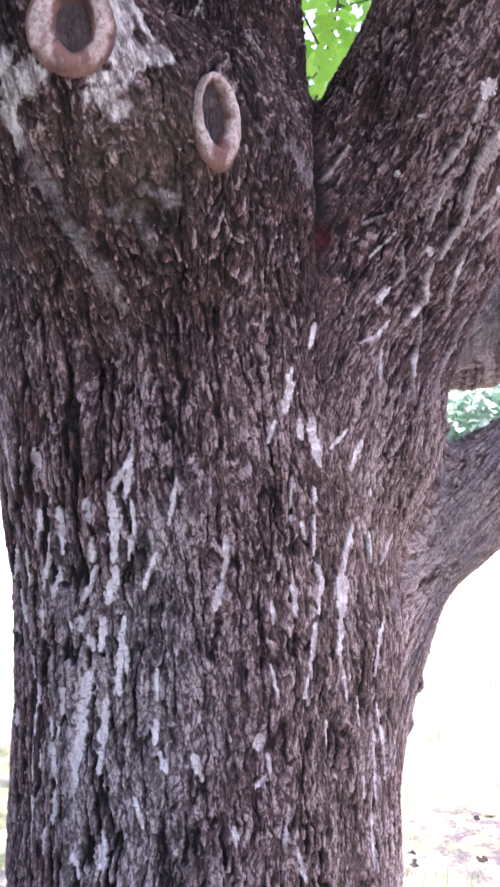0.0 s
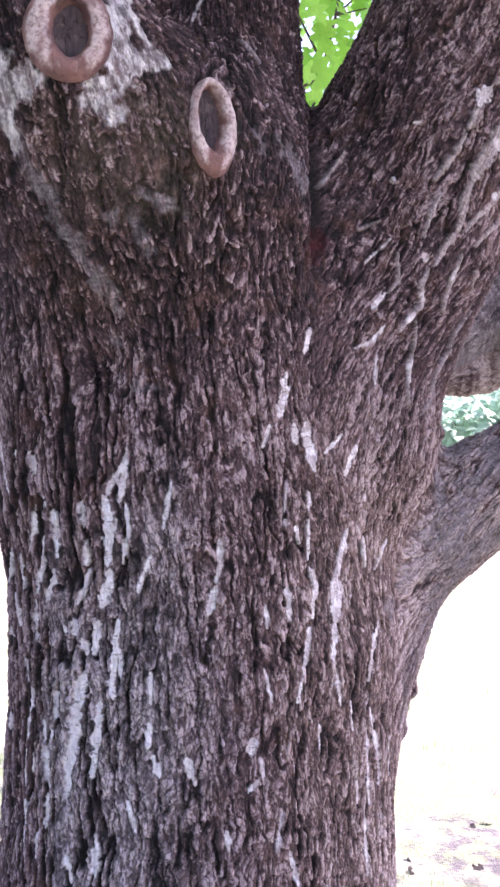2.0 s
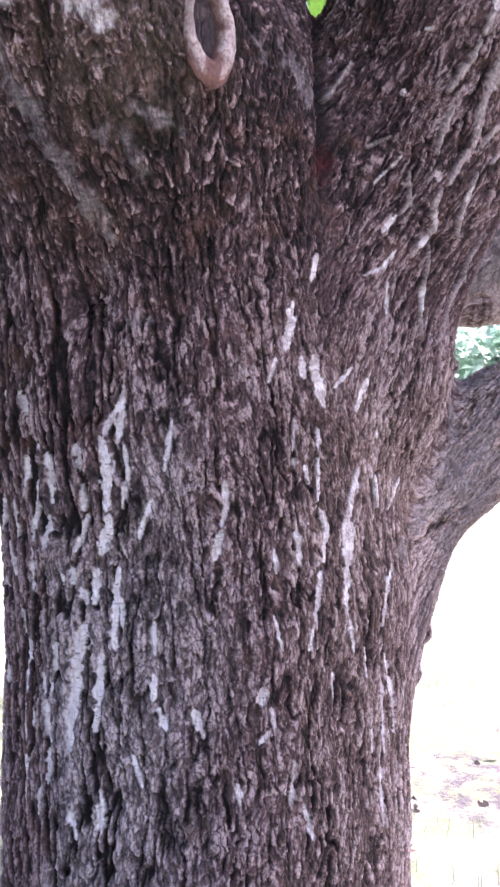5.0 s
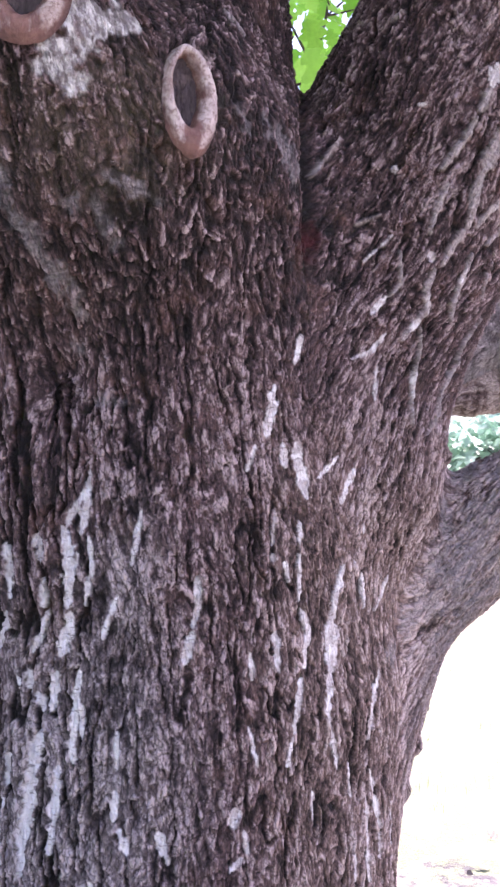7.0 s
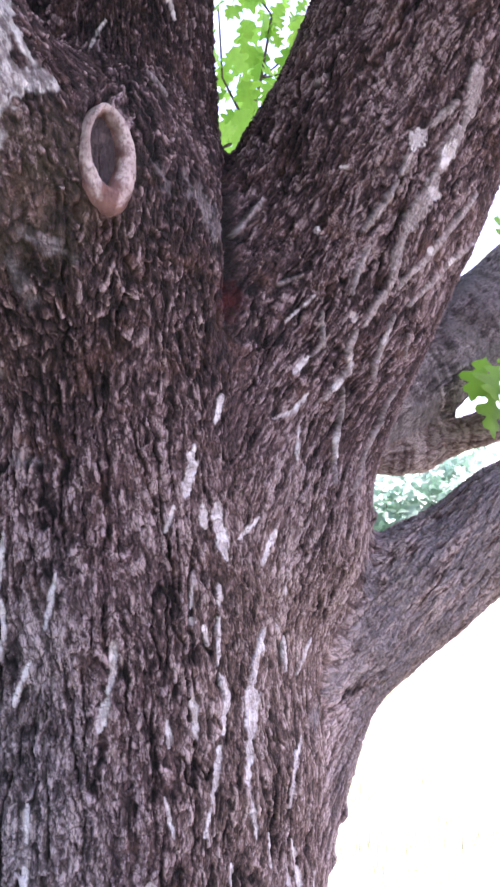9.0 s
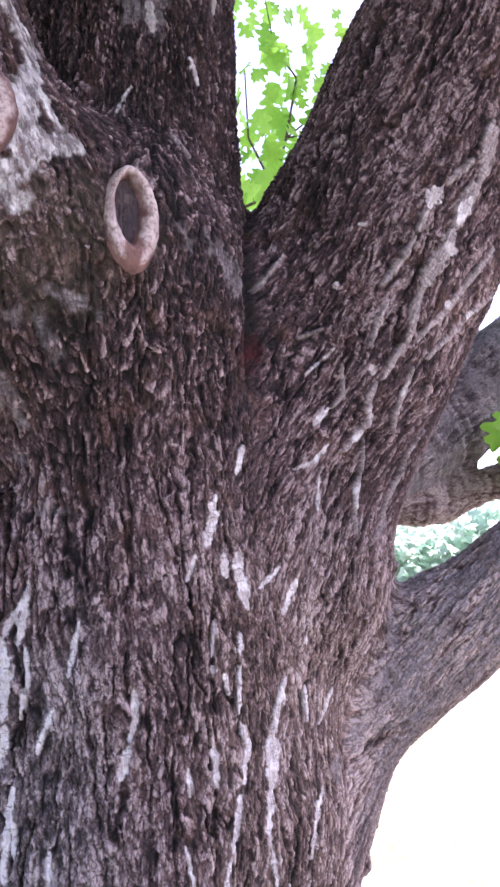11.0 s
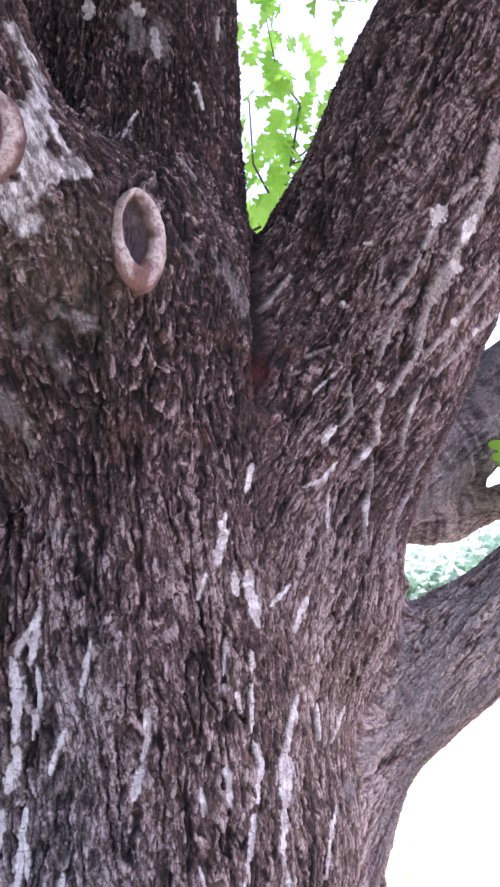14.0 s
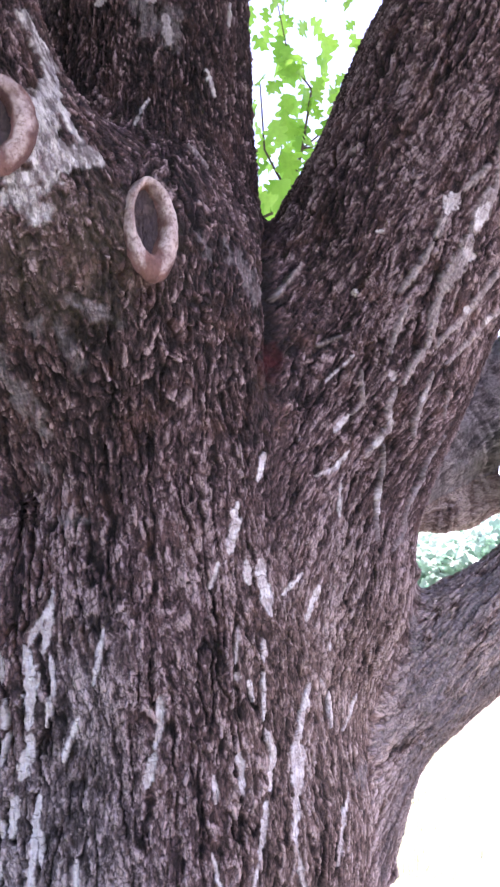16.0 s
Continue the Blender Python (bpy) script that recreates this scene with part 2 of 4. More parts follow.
mark("pale", 0.0047, (0.221, 1.870), (0.181, 1.830))
mark("welt", 0.0049, (0.304, 1.676), (0.295, 1.624))
mark("welt", 0.0046, (0.204, 1.895), (0.169, 1.879))
mark("pale", 0.0062, (0.220, 1.960), (0.222, 1.951))
mark("pale", 0.0056, (0.249, 2.037), (0.260, 2.036))
mark("welt", 0.0070, (0.114, 1.937), (0.135, 1.976), (0.151, 2.001))
mark("welt", 0.0074, (0.218, 2.162), (0.234, 2.172))
mark("pale", 0.0057, (-0.059, 2.215), (-0.069, 2.195), (-0.076, 2.165))
mark("welt", 0.0094, (-0.007, 2.141), (0.019, 2.104))
mark("pale", 0.0086, (0.017, 2.285), (0.031, 2.248))
mark("pale", 0.0082, (0.051, 2.422), (0.049, 2.379))
mark("pale", 0.0166, (-0.138, 2.396), (-0.131, 2.367))
mark("pale", 0.0138, (-0.041, 2.354), (-0.035, 2.309))
mark("pale", 0.0158, (-0.070, 2.390), (-0.059, 2.373))
mark("grey", 0.0364, (0.060, 1.968), (0.085, 1.930))
mark("grey", 0.0168, (0.014, 1.970), (0.023, 1.958))
mark("grey", 0.0198, (-0.118, 1.868), (-0.103, 1.860))
mark("grey", 0.0146, (-0.170, 1.846), (-0.164, 1.840))
mark("grey", 0.0133, (-0.141, 1.843), (-0.135, 1.824), (-0.124, 1.807))
mark("grey", 0.0067, (-0.071, 1.852), (-0.067, 1.854))
mark("grey", 0.0257, (-0.077, 2.375), (-0.059, 2.322))
mark("grey", 0.0342, (-0.040, 2.321), (-0.029, 2.357))
mark("grey", 0.0254, (0.370, 1.475), (0.336, 1.411))
mark("grey", 0.0210, (0.244, 1.312), (0.228, 1.309))
mark("grey", 0.0170, (0.329, 1.523), (0.329, 1.475))
mark("grey", 0.0251, (0.303, 1.388), (0.268, 1.342))
mark("grey", 0.0214, (-0.296, 1.970), (-0.279, 1.916), (-0.252, 1.866), (-0.234, 1.823))
mark("grey", 0.0190, (-0.219, 1.812), (-0.193, 1.760))
mark("grey", 0.0170, (-0.191, 1.782), (-0.171, 1.740))
mark("grey", 0.0229, (-0.292, 1.940), (-0.284, 1.926))
mark("grey", 0.0128, (-0.180, 1.705), (-0.169, 1.696))
mark("grey", 0.0127, (-0.147, 1.634), (-0.119, 1.633))
mark("lichen", 0.0331, (-0.183, 2.198), (-0.166, 2.163))
mark("lichen", 0.0228, (-0.159, 2.151), (-0.157, 2.108))
mark("lichen", 0.0139, (-0.147, 2.099), (-0.133, 2.072), (-0.123, 2.057))
mark("lichen", 0.0475, (-0.164, 2.078), (-0.149, 2.054), (-0.140, 2.039))
mark("lichen", 0.0269, (-0.155, 2.028), (-0.162, 2.004), (-0.183, 1.990))
mark("lichen", 0.0239, (-0.128, 2.037), (-0.109, 2.038))
mark("lichen", 0.0197, (-0.162, 1.986), (-0.174, 1.975))
mark("lichen", 0.0126, (-0.153, 1.969), (-0.157, 1.959))
mark("lichen", 0.0178, (-0.180, 1.968), (-0.169, 1.958))
mark("lichen", 0.0346, (-0.267, 1.995), (-0.295, 1.972))
mark("lichen", 0.0207, (-0.304, 1.963), (-0.289, 1.932))
mark("lichen", 0.0406, (-0.162, 2.019), (-0.139, 2.042))
mark("lichen", 0.0240, (-0.169, 1.982), (-0.195, 1.974))
mark("lichen", 0.0225, (-0.297, 2.023), (-0.306, 2.015))


# ---- materials ----
class Nodes:
    """A small helper to write node materials in few lines."""

    def __init__(self, name):
        self.material = bpy.data.materials.new(name)
        self.material.use_nodes = True
        self.tree = self.material.node_tree
        self.shader = self.tree.nodes["Principled BSDF"]
        self.out = self.tree.nodes["Material Output"]

    def put(self, kind, values=None, **settings):
        node = self.tree.nodes.new(kind)
        for key, value in settings.items():
            setattr(node, key, value)
        for key, value in (values or {}).items():
            if isinstance(value, bpy.types.NodeSocket):
                self.tree.links.new(value, node.inputs[key])
            else:
                node.inputs[key].default_value = value
        return node

    def link(self, a, b):
        self.tree.links.new(a, b)

    def attribute(self, name):
        return self.put("ShaderNodeAttribute", attribute_name=name).outputs["Fac"]

    def places(self, stretch=(1, 1, 1)):
        geometry = self.put("ShaderNodeNewGeometry")
        return self.put("ShaderNodeMapping", {"Vector": geometry.outputs["Position"], "Scale": stretch}).outputs[0]

    def noise(self, where, scale, detail=4, rough=0.6):
        return self.put("ShaderNodeTexNoise", {"Vector": where, "Scale": scale, "Detail": detail, "Roughness": rough}).outputs["Fac"]

    def ramp(self, fac, *stops):
        node = self.put("ShaderNodeValToRGB", {"Fac": fac})
        while len(node.color_ramp.elements) < len(stops):
            node.color_ramp.elements.new(0.5)
        for element, (at, color) in zip(node.color_ramp.elements, stops):
            element.position, element.color = at, (*color, 1) if isinstance(color, tuple) else (color, color, color, 1)
        return node.outputs[0]

    def mix(self, fac, a, b, how="MIX"):
        node = self.put("ShaderNodeMix", data_type="RGBA", blend_type=how)
        for socket, value in zip((node.inputs[0], node.inputs[6], node.inputs[7]), (fac, a, b)):
            if isinstance(value, bpy.types.NodeSocket):
                self.link(value, socket)
            else:
                socket.default_value = (*value, 1) if isinstance(value, tuple) else value
        return node.outputs[2]

    def math(self, how, a, b=0.0):
        node = self.put("ShaderNodeMath", operation=how)
        for socket, value in zip(node.inputs, (a, b)):
            if isinstance(value, bpy.types.NodeSocket):
                self.link(value, socket)
            else:
                socket.default_value = value
        return node.outputs[0]

    def finish(self, color, rough=0.9, bump=None, depth=0.002, strength=0.6):
        for key, value in (("Base Color", color), ("Roughness", rough)):
            if isinstance(value, bpy.types.NodeSocket):
                self.link(value, self.shader.inputs[key])
            else:
                self.shader.inputs[key].default_value = (*value, 1) if isinstance(value, tuple) else value
        if bump is not None:
            node = self.put("ShaderNodeBump", {"Height": bump, "Distance": depth, "Strength": strength})
            self.link(node.outputs[0], self.shader.inputs["Normal"])
        return self.material


def bark_material():
    n = Nodes("rough furrowed bark")
    n.shader.inputs["Specular IOR Level"].default_value = 0.3
    where = n.put("ShaderNodeAttribute", attribute_name="grain").outputs["Vector"]
    stir = n.put("ShaderNodeTexNoise", {"Vector": where, "Scale": 170.0, "Detail": 3.0})
    stirred = n.put("ShaderNodeVectorMath", {0: n.put("ShaderNodeVectorMath", {0: stir.outputs["Color"], 1: (0.5, 0.5, 0.5)}, operation="SUBTRACT").outputs[0], 3: 0.007}, operation="SCALE").outputs[0]
    where = n.put("ShaderNodeVectorMath", {0: where, 1: stirred}, operation="ADD").outputs[0]
    long_way = n.put("ShaderNodeMapping", {"Vector": where, "Scale": (1, 1, 0.32)}).outputs[0]
    broad, mid, fine = n.noise(where, 6, 3), n.noise(long_way, 80, 5, 0.65), n.noise(long_way, 460, 4, 0.7)
    crack = n.put("ShaderNodeTexVoronoi", {"Vector": long_way, "Scale": 170.0}, feature="DISTANCE_TO_EDGE").outputs["Distance"]
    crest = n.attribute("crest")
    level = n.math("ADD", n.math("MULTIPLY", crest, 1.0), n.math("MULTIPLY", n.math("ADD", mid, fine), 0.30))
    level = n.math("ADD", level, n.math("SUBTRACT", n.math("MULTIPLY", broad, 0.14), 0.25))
    # low crest is dark: old bark in furrows, plus their shade painted in
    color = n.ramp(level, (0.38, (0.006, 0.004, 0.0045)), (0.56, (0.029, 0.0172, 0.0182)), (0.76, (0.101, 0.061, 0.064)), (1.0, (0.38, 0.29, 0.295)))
    rusty = n.ramp(n.noise(where, 19, 4), (0.52, 0.0), (0.72, 0.45))
    color = n.mix(rusty, color, n.mix(0.65, color, (0.22, 0.105, 0.075)))
    # greyer and browner bark, both paled to put light into the colour
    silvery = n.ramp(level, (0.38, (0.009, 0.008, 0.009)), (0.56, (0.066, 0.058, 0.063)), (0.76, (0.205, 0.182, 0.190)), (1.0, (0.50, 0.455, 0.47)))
    color = n.mix(n.math("MULTIPLY", n.attribute("silver_lit"), 0.62), color, silvery)
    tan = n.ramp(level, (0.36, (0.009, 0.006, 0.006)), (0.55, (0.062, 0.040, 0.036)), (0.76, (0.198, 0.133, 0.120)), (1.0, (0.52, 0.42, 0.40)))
    color = n.mix(n.math("MULTIPLY", n.attribute("tawny_lit"), 0.95), color, tan)
    color = n.mix(n.ramp(crack, (0.0, 0.65), (0.09, 0.0)), color, (0.012, 0.008, 0.008))
    color = n.mix(n.math("MULTIPLY", n.attribute("moss"), n.ramp(mid, (0.35, 0.0), (0.6, 0.35))), color, (0.105, 0.085, 0.048))
    flecks = n.math("MULTIPLY", n.ramp(n.noise(where, 230, 2, 0.5), (0.66, 0.0), (0.72, 0.5)), n.ramp(crest, (0.4, 0.0), (0.7, 1.0)))
    color = n.mix(flecks, color, (0.50, 0.44, 0.44))
    grain = n.noise(n.put("ShaderNodeMapping", {"Vector": where, "Scale": (1, 1, 0.15)}).outputs[0], 330, 4, 0.7)
    patchy = n.noise(where, 55, 3)
    strip = n.mix(n.ramp(grain, (0.35, 0.0), (0.65, 1.0)), (0.36, 0.31, 0.315), (0.60, 0.545, 0.55))
    strip = n.mix(n.ramp(patchy, (0.46, 0.0), (0.59, 1.0)), strip, (0.70, 0.675, 0.69))
    # strips on the lower left whitened in place of sky light
    strip = n.mix(n.math("MULTIPLY", n.attribute("silver_lit"), 0.5), strip, (0.78, 0.77, 0.80))
    across = n.noise(n.put("ShaderNodeMapping", {"Vector": where, "Scale": (0.25, 0.25, 1)}).outputs[0], 260, 3)
    strip = n.mix(n.ramp(across, (0.58, 0.0), (0.66, 0.7)), strip, (0.14, 0.105, 0.10))
    welt = n.mix(n.ramp(n.math("ADD", n.math("MULTIPLY", grain, 0.5), n.math("MULTIPLY", across, 0.5)), (0.38, 0.0), (0.60, 1.0)), (0.15, 0.12, 0.12), (0.50, 0.435, 0.435))
    color = n.mix(n.math("MULTIPLY", n.attribute("welt"), n.ramp(mid, (0.36, 0.5), (0.56, 1.0))), color, welt)
    worn = n.math("MULTIPLY", n.attribute("pale"), n.ramp(n.math("ADD", mid, n.math("MULTIPLY", patchy, 0.5)), (0.46, 0.45), (0.62, 1.0)))
    color = n.mix(worn, color, strip)
    grey = n.mix(n.ramp(n.math("ADD", n.math("MULTIPLY", fine, 0.5), n.math("MULTIPLY", across, 0.5)), (0.38, 0.0), (0.62, 1.0)), (0.088, 0.078, 0.086), (0.34, 0.305, 0.32))
    color = n.mix(n.math("MULTIPLY", n.attribute("grey"), n.ramp(mid, (0.38, 0.2), (0.56, 0.85))), color, grey)
    white = n.mix(n.ramp(n.math("ADD", n.math("MULTIPLY", mid, 0.6), n.math("MULTIPLY", patchy, 0.4)), (0.46, 0.0), (0.60, 1.0)), (0.23, 0.205, 0.21), (0.70, 0.68, 0.68))
    color = n.mix(n.math("MULTIPLY", n.attribute("lichen"), n.ramp(mid, (0.36, 0.35), (0.52, 1.0))), color, white)
    color = n.mix(n.math("MULTIPLY", n.attribute("rust"), n.ramp(mid, (0.35, 0.35), (0.6, 1.0))), color, (0.060, 0.008, 0.010))
    height = n.math("ADD", n.math("MULTIPLY", fine, 0.55), n.math("MULTIPLY", n.noise(long_way, 170, 3), 0.9))
    height = n.math("ADD", height, n.math("MULTIPLY", n.ramp(crack, (0.0, 0.0), (0.2, 1.0)), 0.6))
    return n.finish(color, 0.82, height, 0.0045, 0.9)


def callus_material():
    n = Nodes("smooth pink callus wood")
    where = n.places()
    blotch, fine = n.noise(where, 26, 5), n.noise(n.places((1, 1, 0.35)), 330, 5, 0.7)
    color = n.mix(n.ramp(blotch, (0.36, 0.0), (0.62, 1.0)), (0.27, 0.19, 0.18), (0.56, 0.465, 0.45))
    color = n.mix(n.ramp(fine, (0.48, 0.0), (0.66, 0.4)), color, (0.66, 0.56, 0.53))
    color = n.mix(n.ramp(n.noise(where, 170, 5, 0.7), (0.48, 0.0), (0.60, 0.7)), color, (0.15, 0.085, 0.075))
    stained = n.mix(n.ramp(blotch, (0.4, 0.0), (0.6, 1.0)), (0.075, 0.028, 0.025), (0.20, 0.095, 0.08))
    color = n.mix(n.ramp(n.math("ADD", n.attribute("rust"), n.math("MULTIPLY", n.math("SUBTRACT", fine, 0.5), 0.5)), (0.30, 0.0), (0.75, 0.95)), color, stained)
    return n.finish(color, 0.7, n.math("ADD", fine, n.noise(where, 120, 4)), 0.005, 0.8)


def wood_face_material():
    n = Nodes("weathered end grain")
    where = n.places()
    streak = n.noise(n.places((1, 1, 0.25)), 190, 5, 0.7)
    color = n.mix(n.ramp(streak, (0.35, 0.0), (0.68, 1.0)), (0.026, 0.018, 0.020), (0.075, 0.053, 0.058))
    color = n.mix(n.ramp(n.noise(where, 60, 3), (0.55, 0.0), (0.75, 0.5)), color, (0.18, 0.13, 0.12))
    return n.finish(color, 0.85, streak, 0.004, 0.8)


def leaf_material(name, a, b, lit=(0.28, 0.72, 0.05), thin=0.5):
    n = Nodes(name)
    where = n.places()
    change = n.put("ShaderNodeObjectInfo").outputs["Random"]
    island = n.put("ShaderNodeNewGeometry").outputs["Random Per Island"]
    fac = n.math("FRACT", n.math("ADD", change, island))
    color = n.mix(fac, a, b)
    color = n.mix(n.ramp(n.noise(where, 90, 3), (0.4, 0.0), (0.7, 0.35)), color, tuple(0.7 * c for c in a))
    n.finish(color, 0.45)
    through_light = n.put("ShaderNodeBsdfTranslucent", {"Color": n.mix(0.6, color, lit)})
    both = n.put("ShaderNodeMixShader", {0: thin, 1: n.shader.outputs[0], 2: through_light.outputs[0]})
    n.link(both.outputs[0], n.out.inputs[0])
    return n.material


def ground_material():
    n = Nodes("lawn with bare soil")
    where = n.places()
    broad, mid, fine = n.noise(where, 0.55, 4), n.noise(where, 4.5, 5), n.noise(where, 60, 5, 0.7)
    grass = n.mix(n.ramp(fine, (0.35, 0.0), (0.65, 1.0)), (0.11, 0.15, 0.06), (0.27, 0.30, 0.16))
    dry = n.mix(n.ramp(fine, (0.35, 0.0), (0.65, 1.0)), (0.30, 0.27, 0.22), (0.47, 0.43, 0.37))
    color = n.mix(n.ramp(n.math("ADD", n.math("MULTIPLY", broad, 0.6), n.math("MULTIPLY", mid, 0.4)), (0.46, 0.0), (0.56, 1.0)), grass, dry)
    soil = n.mix(n.ramp(fine, (0.35, 0.0), (0.65, 1.0)), (0.045, 0.043, 0.044), (0.11, 0.10, 0.10))
    color = n.mix(n.math("MULTIPLY", n.attribute("soil"), n.ramp(n.noise(where, 11, 5, 0.7), (0.42, 0.15), (0.58, 1.0))), color, soil)
    return n.finish(color, 0.95, n.math("ADD", fine, mid), 0.03, 0.7)


def plain_material(name, a, b, scale=40, rough=0.85, depth=0.004):
    n = Nodes(name)
    spots = n.noise(n.places(), scale, 5, 0.65)
    return n.finish(n.mix(n.ramp(spots, (0.35, 0.0), (0.65, 1.0)), a, b), rough, spots, depth, 0.6)


BARK, CALLUS, WOOD = bark_material(), callus_material(), wood_face_material()
LEAF = leaf_material("fresh green leaf", (0.060, 0.185, 0.016), (0.11, 0.28, 0.03))
# far paler than real leaves: haze and glare are put into the colour
HAZED_LEAF = leaf_material("distant foliage with haze in its colour", (0.26, 0.37, 0.29), (0.38, 0.48, 0.40), (0.60, 0.86, 0.68), 0.6)
SHOOT_LEAF = leaf_material("thin backlit leaf", (0.06, 0.19, 0.02), (0.32, 0.54, 0.11), (0.42, 0.90, 0.12), 0.60)
GROUND = ground_material()
TWIG = plain_material("thin twig bark", (0.07, 0.055, 0.04), (0.14, 0.11, 0.08), 120)
FAR_BARK = plain_material("distant bark", (0.08, 0.065, 0.055), (0.16, 0.13, 0.11), 6, depth=0.02)
GRASS = leaf_material("grass blade", (0.22, 0.25, 0.16), (0.32, 0.34, 0.24), (0.40, 0.50, 0.28), 0.3)
LITTER = plain_material("dry fallen leaf", (0.14, 0.10, 0.085), (0.26, 0.20, 0.17), 30)


# ---- noise on many points at once ----
def scramble(i, j, k, seed, as_bits=False):
    h = (i.astype(np.uint32) * np.uint32(374761393) + j.astype(np.uint32) * np.uint32(668265263)
         + k.astype(np.uint32) * np.uint32(2147483647) + np.uint32(seed * 974711 + 12345))
    h = (h ^ (h >> np.uint32(13))) * np.uint32(1274126177)
    h = (h ^ (h >> np.uint32(16))) * np.uint32(2246822519)
    h = h ^ (h >> np.uint32(15))
    return h if as_bits else h.astype(np.float32) * np.float32(1 / 4294967296.0)


def soft_noise(p, seed=0):
    """Smooth noise between 0 and 1."""
    base = np.floor(p)
    f = p - base
    i, j, k = base.astype(np.int64).T
    f = f * f * f * (f * (f * 6 - 15) + 10)
    total = np.zeros(len(p))
    for a in (0, 1):
        for b in (0, 1):
            for c in (0, 1):
                w = (f[:, 0] if a else 1 - f[:, 0]) * (f[:, 1] if b else 1 - f[:, 1]) * (f[:, 2] if c else 1 - f[:, 2])
                total += w * scramble(i + a, j + b, k + c, seed)
    return total


def rough_noise(p, seed=0, octaves=3):
    total, size = np.zeros(len(p)), 0.0
    for o in range(octaves):
        total += soft_noise(p * 2 ** o + 17.3 * o, seed + o) * 0.55 ** o
        size += 0.55 ** o
    return total / size


def cells(p, seed=0):
    """Distance to the nearest and to the second nearest cell point, a random number of the nearest, and a random slope across its cell."""
    base = np.floor(p)
    f = (p - base).astype(np.float32)
    base = base.astype(np.int64).astype(np.uint32)
    near, second, own = np.full(len(p), 9.0, np.float32), np.full(len(p), 9.0, np.float32), np.zeros(len(p), np.uint32)
    slope = np.zeros(len(p), np.float32)
    tenth = np.float32(0.8 / 1023)
    for a in (-1, 0, 1):
        for b in (-1, 0, 1):
            for c in (-1, 0, 1):
                bits = scramble(base[:, 0] + np.uint32(a % 2 ** 32), base[:, 1] + np.uint32(b % 2 ** 32), base[:, 2] + np.uint32(c % 2 ** 32), seed, True)
                x = (bits & np.uint32(1023)).astype(np.float32) * tenth + np.float32(a + 0.1) - f[:, 0]
                y = ((bits >> np.uint32(10)) & np.uint32(1023)).astype(np.float32) * tenth + np.float32(b + 0.1) - f[:, 1]
                z = ((bits >> np.uint32(20)) & np.uint32(1023)).astype(np.float32) * tenth + np.float32(c + 0.1) - f[:, 2]
                d = x * x + y * y + z * z
                closer = d < near
                second = np.where(closer, near, np.minimum(second, d))
                own = np.where(closer, bits, own)
                lean = (((bits >> np.uint32(4)) & np.uint32(255)).astype(np.float32) / 127 - 1) * x + (
                    ((bits >> np.uint32(12)) & np.uint32(255)).astype(np.float32) / 127 - 1) * y + (
                    ((bits >> np.uint32(22)) & np.uint32(255)).astype(np.float32) / 127 - 1.2) * z
                slope = np.where(closer, lean, slope)
                near = np.minimum(near, d)
    return np.sqrt(near), np.sqrt(second), (own >> np.uint32(7) & np.uint32(4095)).astype(np.float32) / 4095, slope


def step(a, b, x):
    h = np.clip((x - a) / (b - a), 0, 1)
    return h * h * (3 - 2 * h)


# ---- the bark's relief ----
def flat_noise(u, v, seed=0):
    """Smooth noise between 0 and 1 over a surface."""
    iu, iv = np.floor(u), np.floor(v)
    fu, fv = u - iu, v - iv
    iu, iv = iu.astype(np.int64), iv.astype(np.int64)
    fu, fv = fu * fu * (3 - 2 * fu), fv * fv * (3 - 2 * fv)
    k = np.zeros_like(iu)
    low = scramble(iu, iv, k, seed) * (1 - fu) + scramble(iu + 1, iv, k, seed) * fu
    high = scramble(iu, iv + 1, k, seed) * (1 - fu) + scramble(iu + 1, iv + 1, k, seed) * fu
    return low * (1 - fv) + high * fv


def plates(u, v, seed=0):
    """A surface broken into plates: how far in from the gap, a random number of the plate, and a random slope across it."""
    iu, iv = np.floor(u), np.floor(v)
    fu, fv = (u - iu).astype(np.float32), (v - iv).astype(np.float32)
    iu, iv = iu.astype(np.int64), iv.astype(np.int64)
    near, second = np.full(len(u), 9.0, np.float32), np.full(len(u), 9.0, np.float32)
    own, slope, k = np.zeros(len(u), np.uint32), np.zeros(len(u), np.float32), np.zeros_like(iu)
    part_1023 = np.float32(0.84 / 1023)
    for a in (-1, 0, 1):
        for b in (-1, 0, 1):
            bits = scramble(iu + a, iv + b, k, seed, True)
            x = (bits & np.uint32(1023)).astype(np.float32) * part_1023 + np.float32(a + 0.08) - fu
            y = ((bits >> np.uint32(10)) & np.uint32(1023)).astype(np.float32) * part_1023 + np.float32(b + 0.08) - fv
            d = x * x + y * y
            closer = d < near
            second = np.where(closer, near, np.minimum(second, d))
            own = np.where(closer, bits, own)
            lean = (((bits >> np.uint32(4)) & np.uint32(255)).astype(np.float32) / 127 - 1) * x + (
                ((bits >> np.uint32(20)) & np.uint32(255)).astype(np.float32) / 127 - 0.6) * y
            slope = np.where(closer, lean, slope)
            near = np.minimum(near, d)
    return np.sqrt(second) - np.sqrt(near), (own >> np.uint32(7) & np.uint32(4095)).astype(np.float32) / 4095, slope


